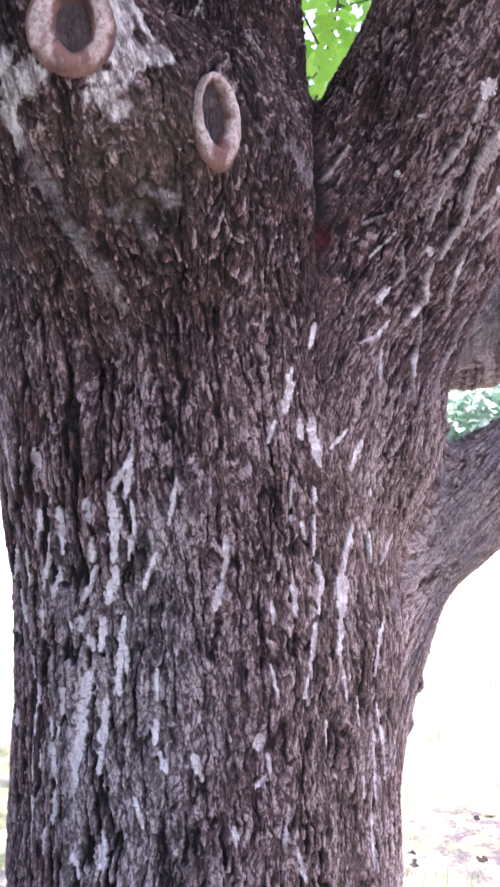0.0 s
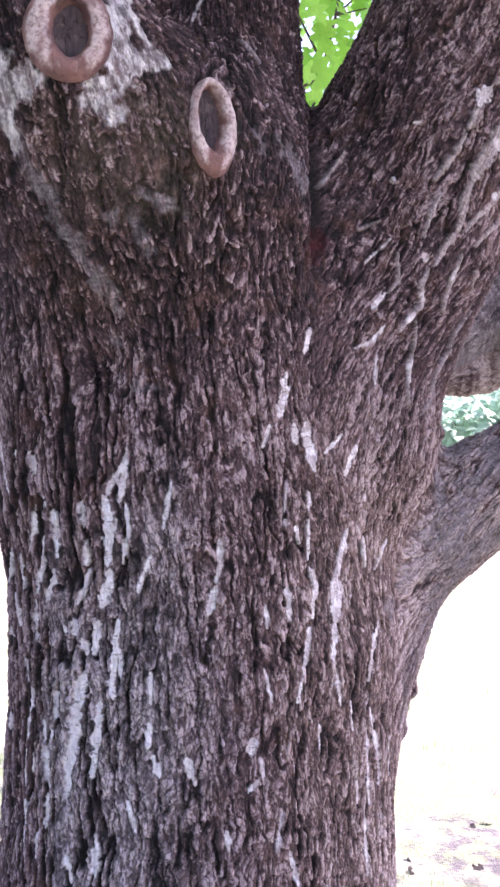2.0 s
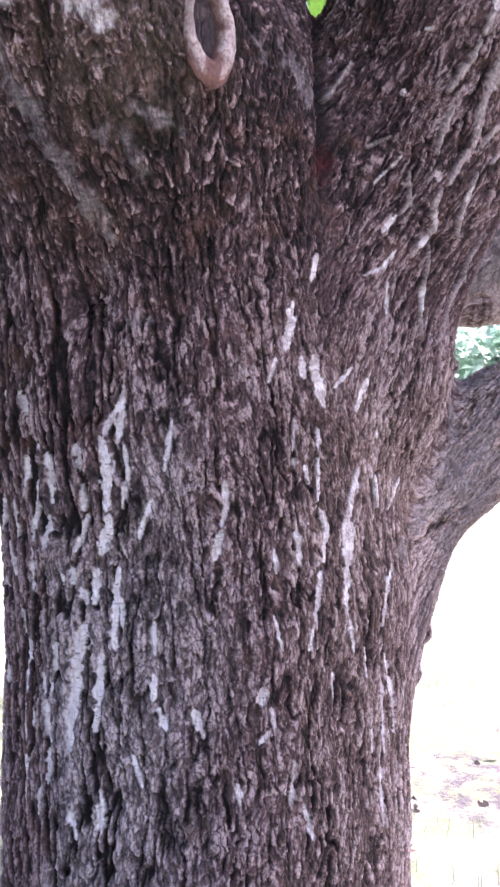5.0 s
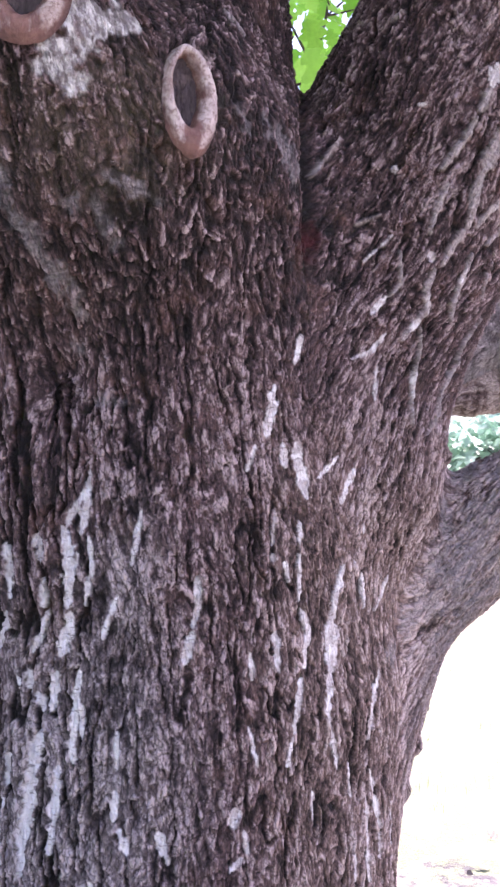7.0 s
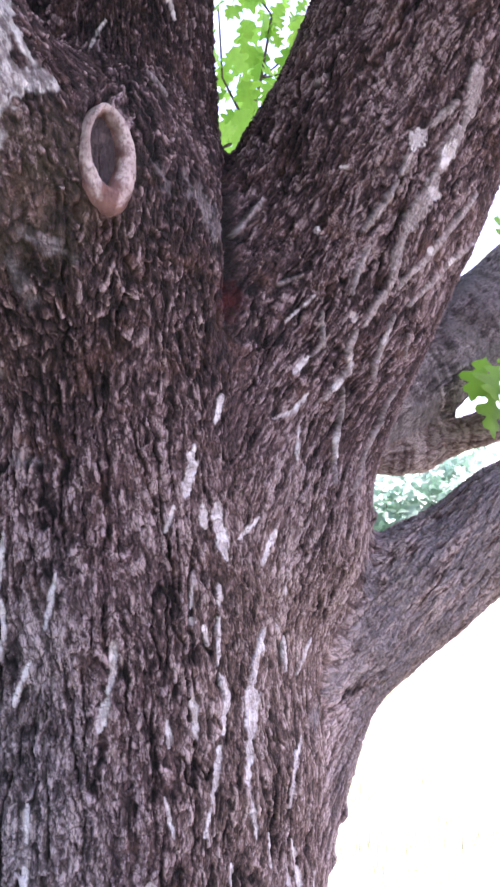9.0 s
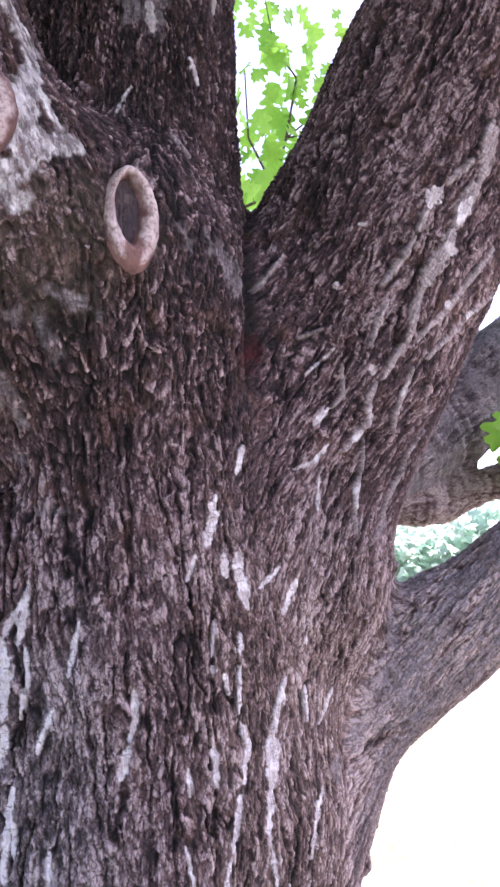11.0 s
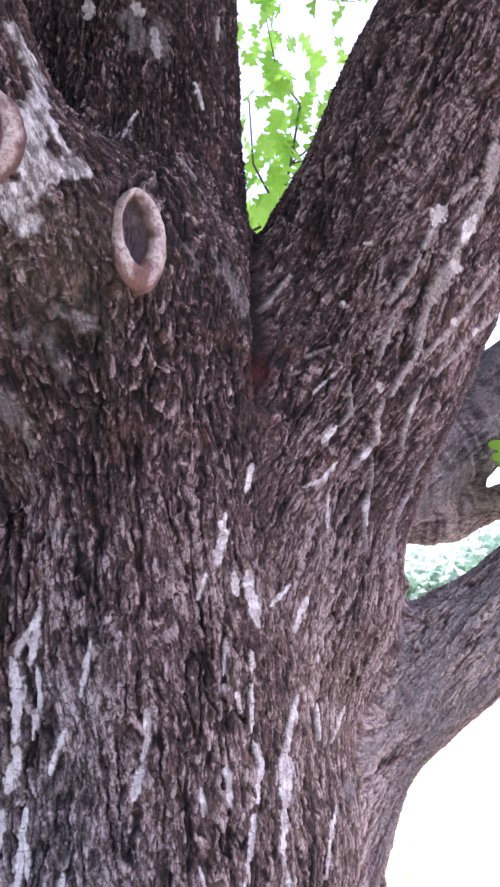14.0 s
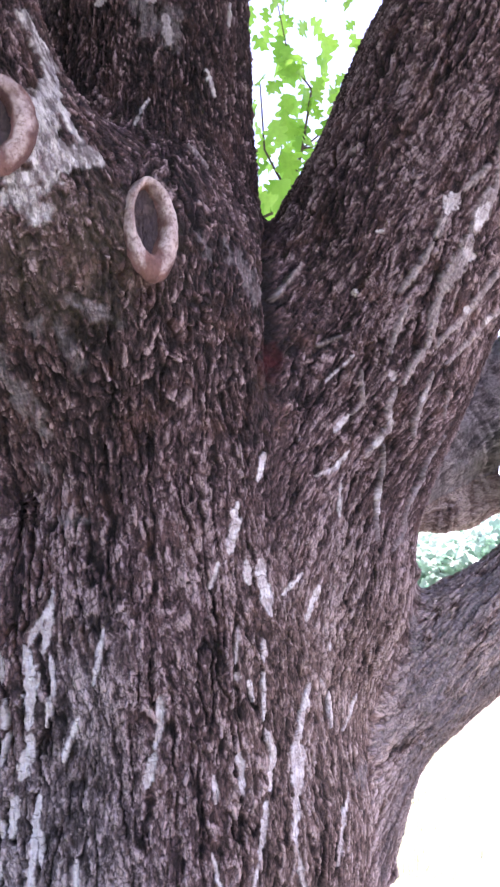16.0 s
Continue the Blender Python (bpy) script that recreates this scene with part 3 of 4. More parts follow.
def bark_pattern(u, v, seed, rough, scaly):
    """Height and crest of bark at u metres across the grain and v along it: long ridges that part and meet round dark furrows,
    and small slanting flakes on them. rough: how deep the furrows are; scaly: how far short flakes take the ridges' place."""
    u0, v0 = u, v
    shift, shiver = flat_noise(u0 / 0.045, v0 / 0.10, seed + 1) - 0.5, flat_noise(u0 / 0.010, v0 / 0.017, seed + 2) - 0.5
    tremble = flat_noise(u0 / 0.0032, v0 / 0.0048, seed + 3) - 0.5
    u = u0 + 0.020 * shift + 0.0066 * shiver + 0.0028 * tremble
    v = v0 + 0.030 * (flat_noise(u0 / 0.012 + 5.5, v0 / 0.05, seed + 4) - 0.5) + 0.007 * (flat_noise(u0 / 0.0042 + 5.5, v0 / 0.006, seed + 5) - 0.5)
    # furrows wander along the grain, part and meet; some are deep, others fade out
    way = flat_noise(u / 0.0125, v / 0.120, seed + 6) + 0.40 * flat_noise(u / 0.0062 + 3.7, v / 0.045, seed + 14) - 0.70
    strong = 0.35 + 0.65 * step(0.30, 0.62, flat_noise(u0 / 0.030 + 1.9, v0 / 0.075, seed + 15))
    furrowed = np.clip(rough - 0.75, 0, 1)
    strong = np.maximum(strong, furrowed)
    ridge = 1 - (1 - step(0.03 * furrowed, 0.11 + 0.08 * furrowed, np.abs(way))) * strong
    dome = np.minimum(np.abs(way), 0.4)
    second = flat_noise(u / 0.0064 + 9.2, v / 0.030, seed + 16) - 0.5
    split = step(0.0, 0.11, np.abs(second))
    crack_gap, crack_tone, crack_tilt = plates(u / 0.0088 + 3.3 + 0.9 * shift, v / 0.0195, seed + 7)
    plate = step(0.0, 0.16, crack_gap)
    slant = 0.030 * (flat_noise(u0 / 0.06, v0 / 0.06, seed + 17) - 0.5)
    scale_gap, scale_tone, scale_tilt = plates((u + 0.28 * v + slant) / 0.0105 + 7.1, v / 0.0165, seed + 8)
    scale_edge = step(0.0, 0.16, scale_gap)
    fibre = flat_noise(u / 0.0024, v / 0.014, seed + 9) + 0.8 * flat_noise(u / 0.0018, v / 0.0036, seed + 10) - 0.9
    lump = flat_noise(u0 / 0.11, v0 / 0.20, seed + 11) + 0.5 * flat_noise(u0 / 0.04, v0 / 0.09, seed + 12) - 0.75
    broad = flat_noise(u0 / 0.05, v0 / 0.16, seed + 13) - 0.5
    long_height = np.minimum(rough, 1.15) * (0.0082 * ridge + 0.0060 * dome) + 0.0020 * split + 0.0018 * plate * (0.3 + crack_tone) + 0.0022 * crack_tilt * plate
    scale_height = 0.0024 * scale_edge * (0.4 + scale_tone) + 0.0050 * scale_tilt * scale_edge + 0.0024 * crack_tilt * plate + 0.0056 * ridge + 0.0016 * split
    # the furrowed term paints the shade of deep furrows into the tone
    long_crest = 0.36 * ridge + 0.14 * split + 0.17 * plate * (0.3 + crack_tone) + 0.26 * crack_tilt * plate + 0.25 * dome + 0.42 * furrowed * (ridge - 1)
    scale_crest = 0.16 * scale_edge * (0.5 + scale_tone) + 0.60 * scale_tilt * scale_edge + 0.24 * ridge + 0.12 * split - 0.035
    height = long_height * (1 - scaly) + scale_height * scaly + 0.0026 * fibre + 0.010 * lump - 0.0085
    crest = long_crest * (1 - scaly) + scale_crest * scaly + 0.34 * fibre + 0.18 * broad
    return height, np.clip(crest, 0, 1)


LEFT_AXIS = np.array([(0, -0.05, -0.03), (1.3, -0.05, -0.03), (1.6, -0.09, -0.06), (2.0, -0.10, -0.11), (2.6, -0.095, -0.10), (3.4, -0.13, 0.0)])
RIGHT_AXIS = np.array([(0, -0.05, -0.03), (1.25, -0.05, -0.03), (1.5, 0.0, -0.02), (1.75, 0.13, -0.04), (2.065, 0.306, -0.11),
                       (2.51, 0.52, -0.17), (3.4, 0.95, -0.20)])


def along_grain(p, axis):
    """Round and along a bent limb, from the foot of each place on the limb's axis."""
    z = np.linspace(0, 3.4, 171)
    wide = np.ones(13) / 13
    x, y = (np.convolve(np.pad(np.interp(z, axis[:, 0], axis[:, k]), 6, mode="edge"), wide, "valid") for k in (1, 2))
    slope = np.gradient(x, z)
    length = np.concatenate([[0], np.cumsum(np.hypot(np.diff(x), np.diff(z)))])
    foot = p[:, 2]
    for _ in range(2):
        lean = np.interp(foot, z, slope)
        foot = foot + np.clip((p[:, 2] - foot + lean * (p[:, 0] - np.interp(foot, z, x))) / (1 + lean * lean), -0.12, 0.12)
    lean = np.interp(foot, z, slope)
    across = ((p[:, 0] - np.interp(foot, z, x)) - lean * (p[:, 2] - foot)) / np.sqrt(1 + lean * lean)
    front = np.interp(foot, z, y) - p[:, 1]
    round_way = 0.30 * np.arctan2(across, front)
    # high on the leaning limb the ridges run straight on into the fork
    straight = step(1.60, 1.85, p[:, 2]) * step(0.0, 0.10, front) * (axis[-1, 1] > 0.5)
    return round_way + (1.1 * across - round_way) * straight, np.interp(foot, z, length)


def turned(p, limb):
    """Round and along a slanting limb."""
    chain = np.array(LIMB_CHAINS[limb][1])
    d = chain[-2, :3] - chain[0, :3]
    d /= np.sqrt(d @ d)
    front = np.array((0, -1.0, 0)) + d[1] * d
    front /= np.sqrt(front @ front)
    q = p - chain[0, :3]
    return 1.15 * chain[:-1, 3].mean() * np.arctan2(q @ np.cross(d, front), q @ front), q @ d


def bark_relief(p, ds):
    """Blend the patterns of the limbs that meet at each place."""
    near = np.stack([ds[1], ds[2], ds[3], ds[4], ds[5], ds[6]])
    lower = step(1.2, 1.5, p[:, 2])
    near[0] = np.minimum(near[0], ds[0] + 0.02)
    near[3] += 0.12 * step(2.06, 1.96, p[:, 2] - 0.5 * (p[:, 0] + 0.2))
    weight = np.exp(-(near - near.min(0)) / 0.010)
    weight[0] += (1 - lower) * (weight[1] + 1e-6)
    weight[1] *= lower
    weight /= weight.sum(0)
    height, crest, grain = np.zeros(len(p)), np.zeros(len(p)), np.zeros((len(p), 3))
    wander = 0.16 * (rough_noise(p / 0.16, 57, 2) - 0.5)
    side = step(-0.14, -0.27, p[:, 0] + wander) * step(1.85, 1.6, p[:, 2] + wander)
    deep = 0.55 + 0.95 * side + 0.18 * step(1.6, 1.3, p[:, 2])
    scaly = 0.85 * step(1.42, 1.86, p[:, 2] + 0.35 * np.maximum(p[:, 0], 0) + 3 * wander) * (1 - side)
    for i in range(6):
        m = weight[i] > 0.02
        if not m.any():
            continue
        u, v = along_grain(p[m], LEFT_AXIS) if i == 0 else along_grain(p[m], RIGHT_AXIS) if i == 1 else turned(p[m], i + 1)
        h, c = bark_pattern(u, v, 3 if i < 2 else 60 + 20 * i, deep[m] if i < 2 else 0.55, scaly[m] * (1.0, 0.6)[i] if i < 2 else np.full(m.sum(), (0.25, 0.7, 0.5, 0.3)[i - 2]))
        if i > 3:
            bands = flat_noise(u / 0.06, v / 0.0075, 91) - 0.5
            h, c = 0.6 * h + 0.0022 * bands, 0.55 * c + (0.20, 0.32)[i - 4] + 0.30 * bands
        height[m] += weight[i][m] * h
        # offsets lighten the limbs, partly in place of light from the right
        crest[m] += weight[i][m] * (c + (0, 0.085, 0.17, 0.02, 0.18, 0.16)[i])
        own = m & (weight.argmax(0) == i)
        grain[own] = np.stack([u, 3.0 * i + 0 * u, v], 1)[own[m]]
    return height, crest, grain, side


def mark_fields(p):
    """How far each place is covered by the strips and patches."""
    fields = {kind: np.zeros(len(p)) for kind in ("pale", "welt", "grey", "lichen")}
    frayed = rough_noise(p / np.array((0.0055, 0.0055, 0.009)), 77, 3) - 0.5
    coarse = rough_noise(p / 0.02, 91, 2) - 0.5
    every = on_bark([a[0] for _, _, along in MARKS for a in along], [a[1] for _, _, along in MARKS for a in along])
    used = 0
    for kind, width, along in MARKS:
        line = every[used:used + len(along)]
        used += len(along)
        reach = width * 1.6 + 0.01
        m = np.where(((p > line.min(0) - reach) & (p < line.max(0) + reach)).all(1))[0]
        if not len(m):
            continue
        q, best = p[m], np.full(len(m), 9.0)
        if len(line) == 1:
            best = np.sqrt(((q - line[0]) ** 2).sum(1))
        total, gone = sum(np.linalg.norm(b - a) for a, b in zip(line, line[1:])), 0.0
        for a, b in zip(line, line[1:]):
            ab = b - a
            h = np.clip((q - a) @ ab / (ab @ ab + 1e-12), 0, 1)
            part_way = (gone + h * np.linalg.norm(ab)) / (total + 1e-9)
            taper = 1.0 if kind in ("grey", "lichen") else 0.40 + 0.60 * np.clip(4 * part_way * (1 - part_way), 0, 1) ** 0.5
            best = np.minimum(best, np.sqrt(((q - a - h[:, None] * ab) ** 2).sum(1)) / taper)
            gone += np.linalg.norm(ab)
        loose = {"pale": 1.7, "welt": 1.3, "grey": 2.1, "lichen": 1.5}[kind]
        edge = width * 0.5 * (1 + loose * (frayed if kind in ("pale", "welt") else coarse + 0.7 * frayed)[m] * 1.2)
        soft = {"pale": 0.0012, "welt": 0.0028, "grey": 0.006, "lichen": 0.004}[kind]
        cover = 1 - step(edge - soft, edge + soft, best)
        fields[kind][m] = np.maximum(fields[kind][m], cover * (1.0 if kind != "grey" else 0.8))
    return fields


# ---- the mesh: a net round the tree's shape, refined where the bark is seen close by ----
def surface_net(size):
    low, high = np.array((-0.72, -0.78, -0.03)), np.array((1.05, 0.62, 3.02))
    n = np.ceil((high - low) / size).astype(int) + 1
    axes = [low[k] + size * np.arange(n[k]) for k in range(3)]
    d = np.empty(n)
    for iz in range(n[2]):
        gx, gy = np.meshgrid(axes[0], axes[1], indexing="ij")
        d[:, :, iz] = tree_distance(np.stack([gx.ravel(), gy.ravel(), np.full(gx.size, axes[2][iz])], 1)).reshape(gx.shape)
    inside = d < 0
    count = sum(inside[a:n[0] - 1 + a, b:n[1] - 1 + b, c:n[2] - 1 + c].astype(int) for a in (0, 1) for b in (0, 1) for c in (0, 1))
    mixed = (count > 0) & (count < 8)
    index = np.full(mixed.shape, -1)
    index[mixed] = np.arange(mixed.sum())
    verts = low + size * (np.argwhere(mixed) + 0.5)
    faces = []
    for axis in range(3):
        u, v = [(1, 2), (2, 0), (0, 1)][axis]
        a = inside.take(range(0, n[axis] - 1), axis)
        b = inside.take(range(1, n[axis]), axis)
        for flip, cross in ((False, a & ~b), (True, ~a & b)):
            e = np.argwhere(cross)
            e = e[(e[:, u] > 0) & (e[:, v] > 0) & (e[:, u] < n[u] - 1) & (e[:, v] < n[v] - 1)]
            corner = []
            for du, dv in ((-1, -1), (0, -1), (0, 0), (-1, 0)):
                c = e.copy()
                c[:, u] += du
                c[:, v] += dv
                corner.append(index[c[:, 0], c[:, 1], c[:, 2]])
            quad = np.stack(corner, 1)
            faces.append(quad[:, ::-1] if flip else quad)
    return verts, np.concatenate(faces)


def settle(p, rounds=3):
    for _ in range(rounds):
        p = p - tree_normal(p) * tree_distance(p)[:, None]
    return p


def refine(verts, faces, chosen, rounds):
    """Split the chosen quads in four; verts shared by edges stay shared."""
    keep, cut = faces[~chosen], faces[chosen]
    edges = np.stack([cut, np.roll(cut, -1, 1)], 2).reshape(-1, 2)
    key = np.sort(edges, 1)
    key = key[:, 0].astype(np.int64) * len(verts) + key[:, 1]
    unique, inverse = np.unique(key, return_inverse=True)
    mids = 0.5 * (verts[unique // len(verts)] + verts[unique % len(verts)])
    middle = verts[cut].mean(1)
    m = (len(verts) + inverse).reshape(-1, 4)
    c = len(verts) + len(unique) + np.arange(len(cut))
    small = [np.stack([cut[:, k], m[:, k], c, m[:, k - 1]], 1) for k in range(4)]
    fresh = settle(np.concatenate([mids, middle]), rounds)
    return np.concatenate([verts, fresh]), np.concatenate([keep, *small])


SCARS = []


def scar_spot(x, z, inner, outer, shift, swing=0.0, lean=0.0):
    """Where a branch was cut off: centre, the frame (across, up, out), the half sizes of the opening and of the rim, and how far the rim sits off centre."""
    at = on_bark([x], [z])
    out = np.mean(tree_normal(np.concatenate([at + np.array(o) for o in ((0, 0, 0), (0.03, 0, 0), (-0.03, 0, 0), (0, 0, 0.04), (0, 0, -0.04))])), 0)
    out = out + np.array((swing, 0, lean))
    out /= np.linalg.norm(out)
    across = np.cross((0, 0, 1.0), out)
    across /= np.linalg.norm(across)
    SCARS.append((at[0], -across, np.cross(out, across), out, inner, outer, shift))


scar_spot(-0.043, 1.977, (0.0190, 0.0445), (0.0355, 0.0660), (-0.004, -0.010), swing=-0.04, lean=0.03)
scar_spot(-0.213, 2.056, (0.0235, 0.0345), (0.0530, 0.0610), (0.003, -0.003), swing=-0.05)


def build_tree_surface():
    verts, faces = surface_net(0.015)
    verts = settle(verts, 4)
    for level in range(3):
        middle = verts[faces].mean(1)
        n = np.cross(verts[faces[:, 2]] - verts[faces[:, 0]], verts[faces[:, 3]] - verts[faces[:, 1]])
        n /= np.maximum(np.linalg.norm(n, axis=1, keepdims=True), 1e-12)
        if level == 0:
            chosen = (middle[:, 2] > 0.5)
        elif level == 1:
            chosen = (middle[:, 2] > 0.80) & (middle[:, 2] < 2.6) & (middle[:, 0] < 0.64) & (n[:, 1] < 0.2) & (middle[:, 0] > -0.47)
        else:
            chosen = ((middle[:, 2] > 0.86) & (middle[:, 2] < 2.48) & (middle[:, 0] < 0.60) & (n[:, 1] < 0.02) & (middle[:, 0] > -0.44)
                      & (middle[:, 1] < 0.05) & (middle[:, 2] < 2.30 + 0.5 * np.abs(middle[:, 0] - 0.1)))
        verts, faces = refine(verts, faces, chosen, (1, 1, 0)[level])
    ds = limb_distances(verts)
    normal = tree_normal(verts)
    height, crest, grain, side = bark_relief(verts, ds)
    fields = mark_fields(verts)
    # the seam where the upright stem and the leaning limb press together
    stem = np.minimum(ds[1], ds[4])
    seam = np.exp(-((stem - ds[2] + 0.01 * (rough_noise(verts / 0.02, 71, 2) - 0.5)) / 0.011) ** 2) * step(1.74, 1.88, verts[:, 2]) * step(2.13, 2.01, verts[:, 2])
    height = height - 0.016 * seam
    # shade inside the crease, put into the colour as well
    crest = crest * (1 - 0.7 * seam)
    blocks = cells(verts / np.array((0.035, 0.035, 0.045)), 88)
    fields["grey"] = np.maximum(fields["grey"], (ds.argmin(0) == 5) * step(0.30, 0.45, blocks[2]) * step(0.02, 0.10, blocks[1] - blocks[0]))
    flat = np.maximum(np.maximum(0.8 * fields["pale"], 0.6 * fields["grey"]), 0.7 * fields["lichen"])
    height = height * (1 - flat) + flat * (0.0004 + 0.004 * side + 0.0030 * (rough_noise(verts / np.array((0.006, 0.006, 0.004)), 5, 2) - 0.5))
    height = height * (1 - 0.7 * fields["welt"]) + 0.0058 * fields["welt"]
    moss = step(0.16, 0.05, np.sqrt((((verts - np.array((-0.14, -0.47, 1.93))) / np.array((1.1, 1, 0.8))) ** 2).sum(1)))
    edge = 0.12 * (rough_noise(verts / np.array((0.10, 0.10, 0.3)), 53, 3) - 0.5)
    # regions of own bark tone, lightened too where more light should fall
    silver_lit = step(-0.30, -0.24, verts[:, 0] + 0.7 * edge) * step(0.03, -0.14, verts[:, 0] + edge) * step(1.60, 1.20, verts[:, 2] + 2.5 * edge)
    tawny_lit = step(-0.04, 0.20, verts[:, 0] + edge) * step(1.75, 1.40, verts[:, 2] - edge)
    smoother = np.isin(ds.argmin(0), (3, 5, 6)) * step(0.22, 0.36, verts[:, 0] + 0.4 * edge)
    tawny_lit = np.maximum(tawny_lit, smoother * (ds.argmin(0) != 5))
    silver_lit = np.maximum(silver_lit, ds.argmin(0) == 5)
    # side limb paled in patches, light put into its colour
    lit_limb = step(0.34, 0.52, rough_noise(grain / np.array((0.022, 0.022, 0.08)), 61, 3)) * smoother
    fields["grey"] = np.maximum(fields["grey"], lit_limb * (ds.argmin(0) == 3))
    spot = np.sqrt((((verts - on_bark([0.109], [1.853])[0]) / np.array((1.0, 2.5, 1.1))) ** 2).sum(1))
    rust = step(0.030, 0.006, spot + 0.03 * (rough_noise(verts / 0.012, 8, 2) - 0.5)) * 0.8
    for at, across, up, out, (a, b), (wide, high), (off_x, off_y) in SCARS:
        q = verts - at
        x, y = q @ across, q @ up
        facing = (normal @ out > 0.2) & (np.abs(q @ out) < 0.08)
        sunk = np.where(facing, 1 - step(1.15, 1.45, np.sqrt((x / a) ** 2 + (y / b) ** 2)), 0)
        calm = np.where(facing, 1 - step(0.94, 1.12, np.sqrt(((x - off_x) / wide) ** 2 + ((y - off_y) / high) ** 2)), 0)
        height = height * (1 - calm) - 0.038 * sunk - 0.002 * calm
        drip = np.where(facing, step(0.020, 0.006, np.abs(x + 0.004)) * step(-2.6, -1.9, y / b) * step(-1.1, -1.5, y / b), 0)
        rust = np.maximum(rust, 0.3 * drip * (0.4 + rough_noise(verts / 0.012, 31, 2)))
    verts = verts + normal * height[:, None]
    # normals of the whole, so that limbs flow into the trunk without a seam
    tri = verts[faces]
    fn = np.cross(tri[:, 2] - tri[:, 0], tri[:, 3] - tri[:, 1])
    vn = np.zeros_like(verts)
    for k in range(4):
        for c in range(3):
            vn[:, c] += np.bincount(faces[:, k], fn[:, c], len(verts))
    vn /= np.maximum(np.linalg.norm(vn, axis=1, keepdims=True), 1e-12)
    fields.update(silver_lit=silver_lit, tawny_lit=tawny_lit, crest=crest, moss=moss, rust=rust, grain=grain)
    ds[4] = np.minimum(ds[4], np.min([np.sqrt(((verts - np.array(s[:3])) ** 2).sum(1)) - s[3] for s in SWELLS], 0) - 0.01)
    owner = np.argmin(ds[:, faces[:, 0]], 0)
    return verts, faces, vn, fields, owner


def mesh_from(name, verts, faces, smooth=True):
    mesh = bpy.data.meshes.new(name)
    if isinstance(faces, np.ndarray):
        flat = np.ascontiguousarray(faces, np.int32)
        mesh.vertices.add(len(verts))
        mesh.vertices.foreach_set("co", np.ascontiguousarray(verts, np.float32).ravel())
        mesh.loops.add(flat.size)
        mesh.loops.foreach_set("vertex_index", flat.ravel())
        mesh.polygons.add(len(flat))
        mesh.polygons.foreach_set("loop_start", np.arange(0, flat.size, flat.shape[1], dtype=np.int32))
        mesh.update(calc_edges=True)
    else:
        mesh.from_pydata([tuple(v) for v in verts], [], [tuple(int(i) for i in f) for f in faces])
    if smooth:
        mesh.shade_smooth()
    return mesh


def part_of(ob, parent, material, label="", kind=""):
    ob.parent = parent
    ob.data.materials.clear()
    ob.data.materials.append(material)
    return tagged(ob, label=label, kind=kind)


def part(name, bm, material, parent, label="", kind="", smooth=True):
    """One bmesh as one mesh object under a thing or a part."""
    mesh = bpy.data.meshes.new(name)
    bm.to_mesh(mesh)
    bm.free()
    if smooth:
        mesh.shade_smooth()
    return part_of(new(name, mesh), parent, material, label, kind)


def tube(bm, points, sides=8):
    """A bent, tapered tube through (x, y, z, radius)."""
    rings = []
    pts = [Vector(p[:3]) for p in points]
    for i, p in enumerate(points):
        d = (pts[min(i + 1, len(pts) - 1)] - pts[max(i - 1, 0)]).normalized()
        a = d.cross(Vector((0.3, 0.9, 0.2))).normalized()
        b = d.cross(a)
        rings.append([bm.verts.new(pts[i] + p[3] * (math.cos(t) * a + math.sin(t) * b)) for t in (2 * math.pi * k / sides for k in range(sides))])
    for r, s in zip(rings, rings[1:]):
        for k in range(sides):
            bm.faces.new((r[k], r[(k + 1) % sides], s[(k + 1) % sides], s[k]))
    bm.faces.new(rings[-1])
    bm.faces.new(rings[0][::-1])


def leaf_points():
    """Outline of a lobed oak leaf of length 1, from its stalk to its tip: half of it."""
    return [(0.0, 0.0), (0.05, 0.07), (0.19, 0.13), (0.25, 0.21), (0.12, 0.29), (0.17, 0.35), (0.37, 0.41), (0.42, 0.50), (0.35, 0.57),
            (0.15, 0.60), (0.26, 0.71), (0.22, 0.81), (0.10, 0.84), (0.06, 0.94), (0.0, 1.0)]


def leaf_geometry(fold=0.25, curl=0.12):
    half = leaf_points()
    verts = [(0, y, -curl * y * y) for _, y in half]
    n = len(half)
    verts += [(x, y, fold * x - curl * y * y) for x, y in half] + [(-x, y, fold * x - curl * y * y) for x, y in half]
    faces = []
    for i in range(n - 1):
        faces.append((i, n + i, n + i + 1, i + 1))
        faces.append((i + 1, 2 * n + i + 1, 2 * n + i, i))
    return verts, faces


def leaf_mesh(name, fold, curl):
    mesh = bpy.data.meshes.new(name)
    bm = bmesh.new()
    verts, faces = leaf_geometry(fold, curl)
    made = [bm.verts.new(v) for v in verts]
    for f in faces:
        bm.faces.new([made[i] for i in f])
    bmesh.ops.remove_doubles(bm, verts=bm.verts, dist=1e-5)
    bmesh.ops.dissolve_degenerate(bm, edges=bm.edges, dist=1e-6)
    bm.to_mesh(mesh)
    bm.free()
    mesh.shade_smooth()
    mesh.materials.append(SHOOT_LEAF)
    return mesh


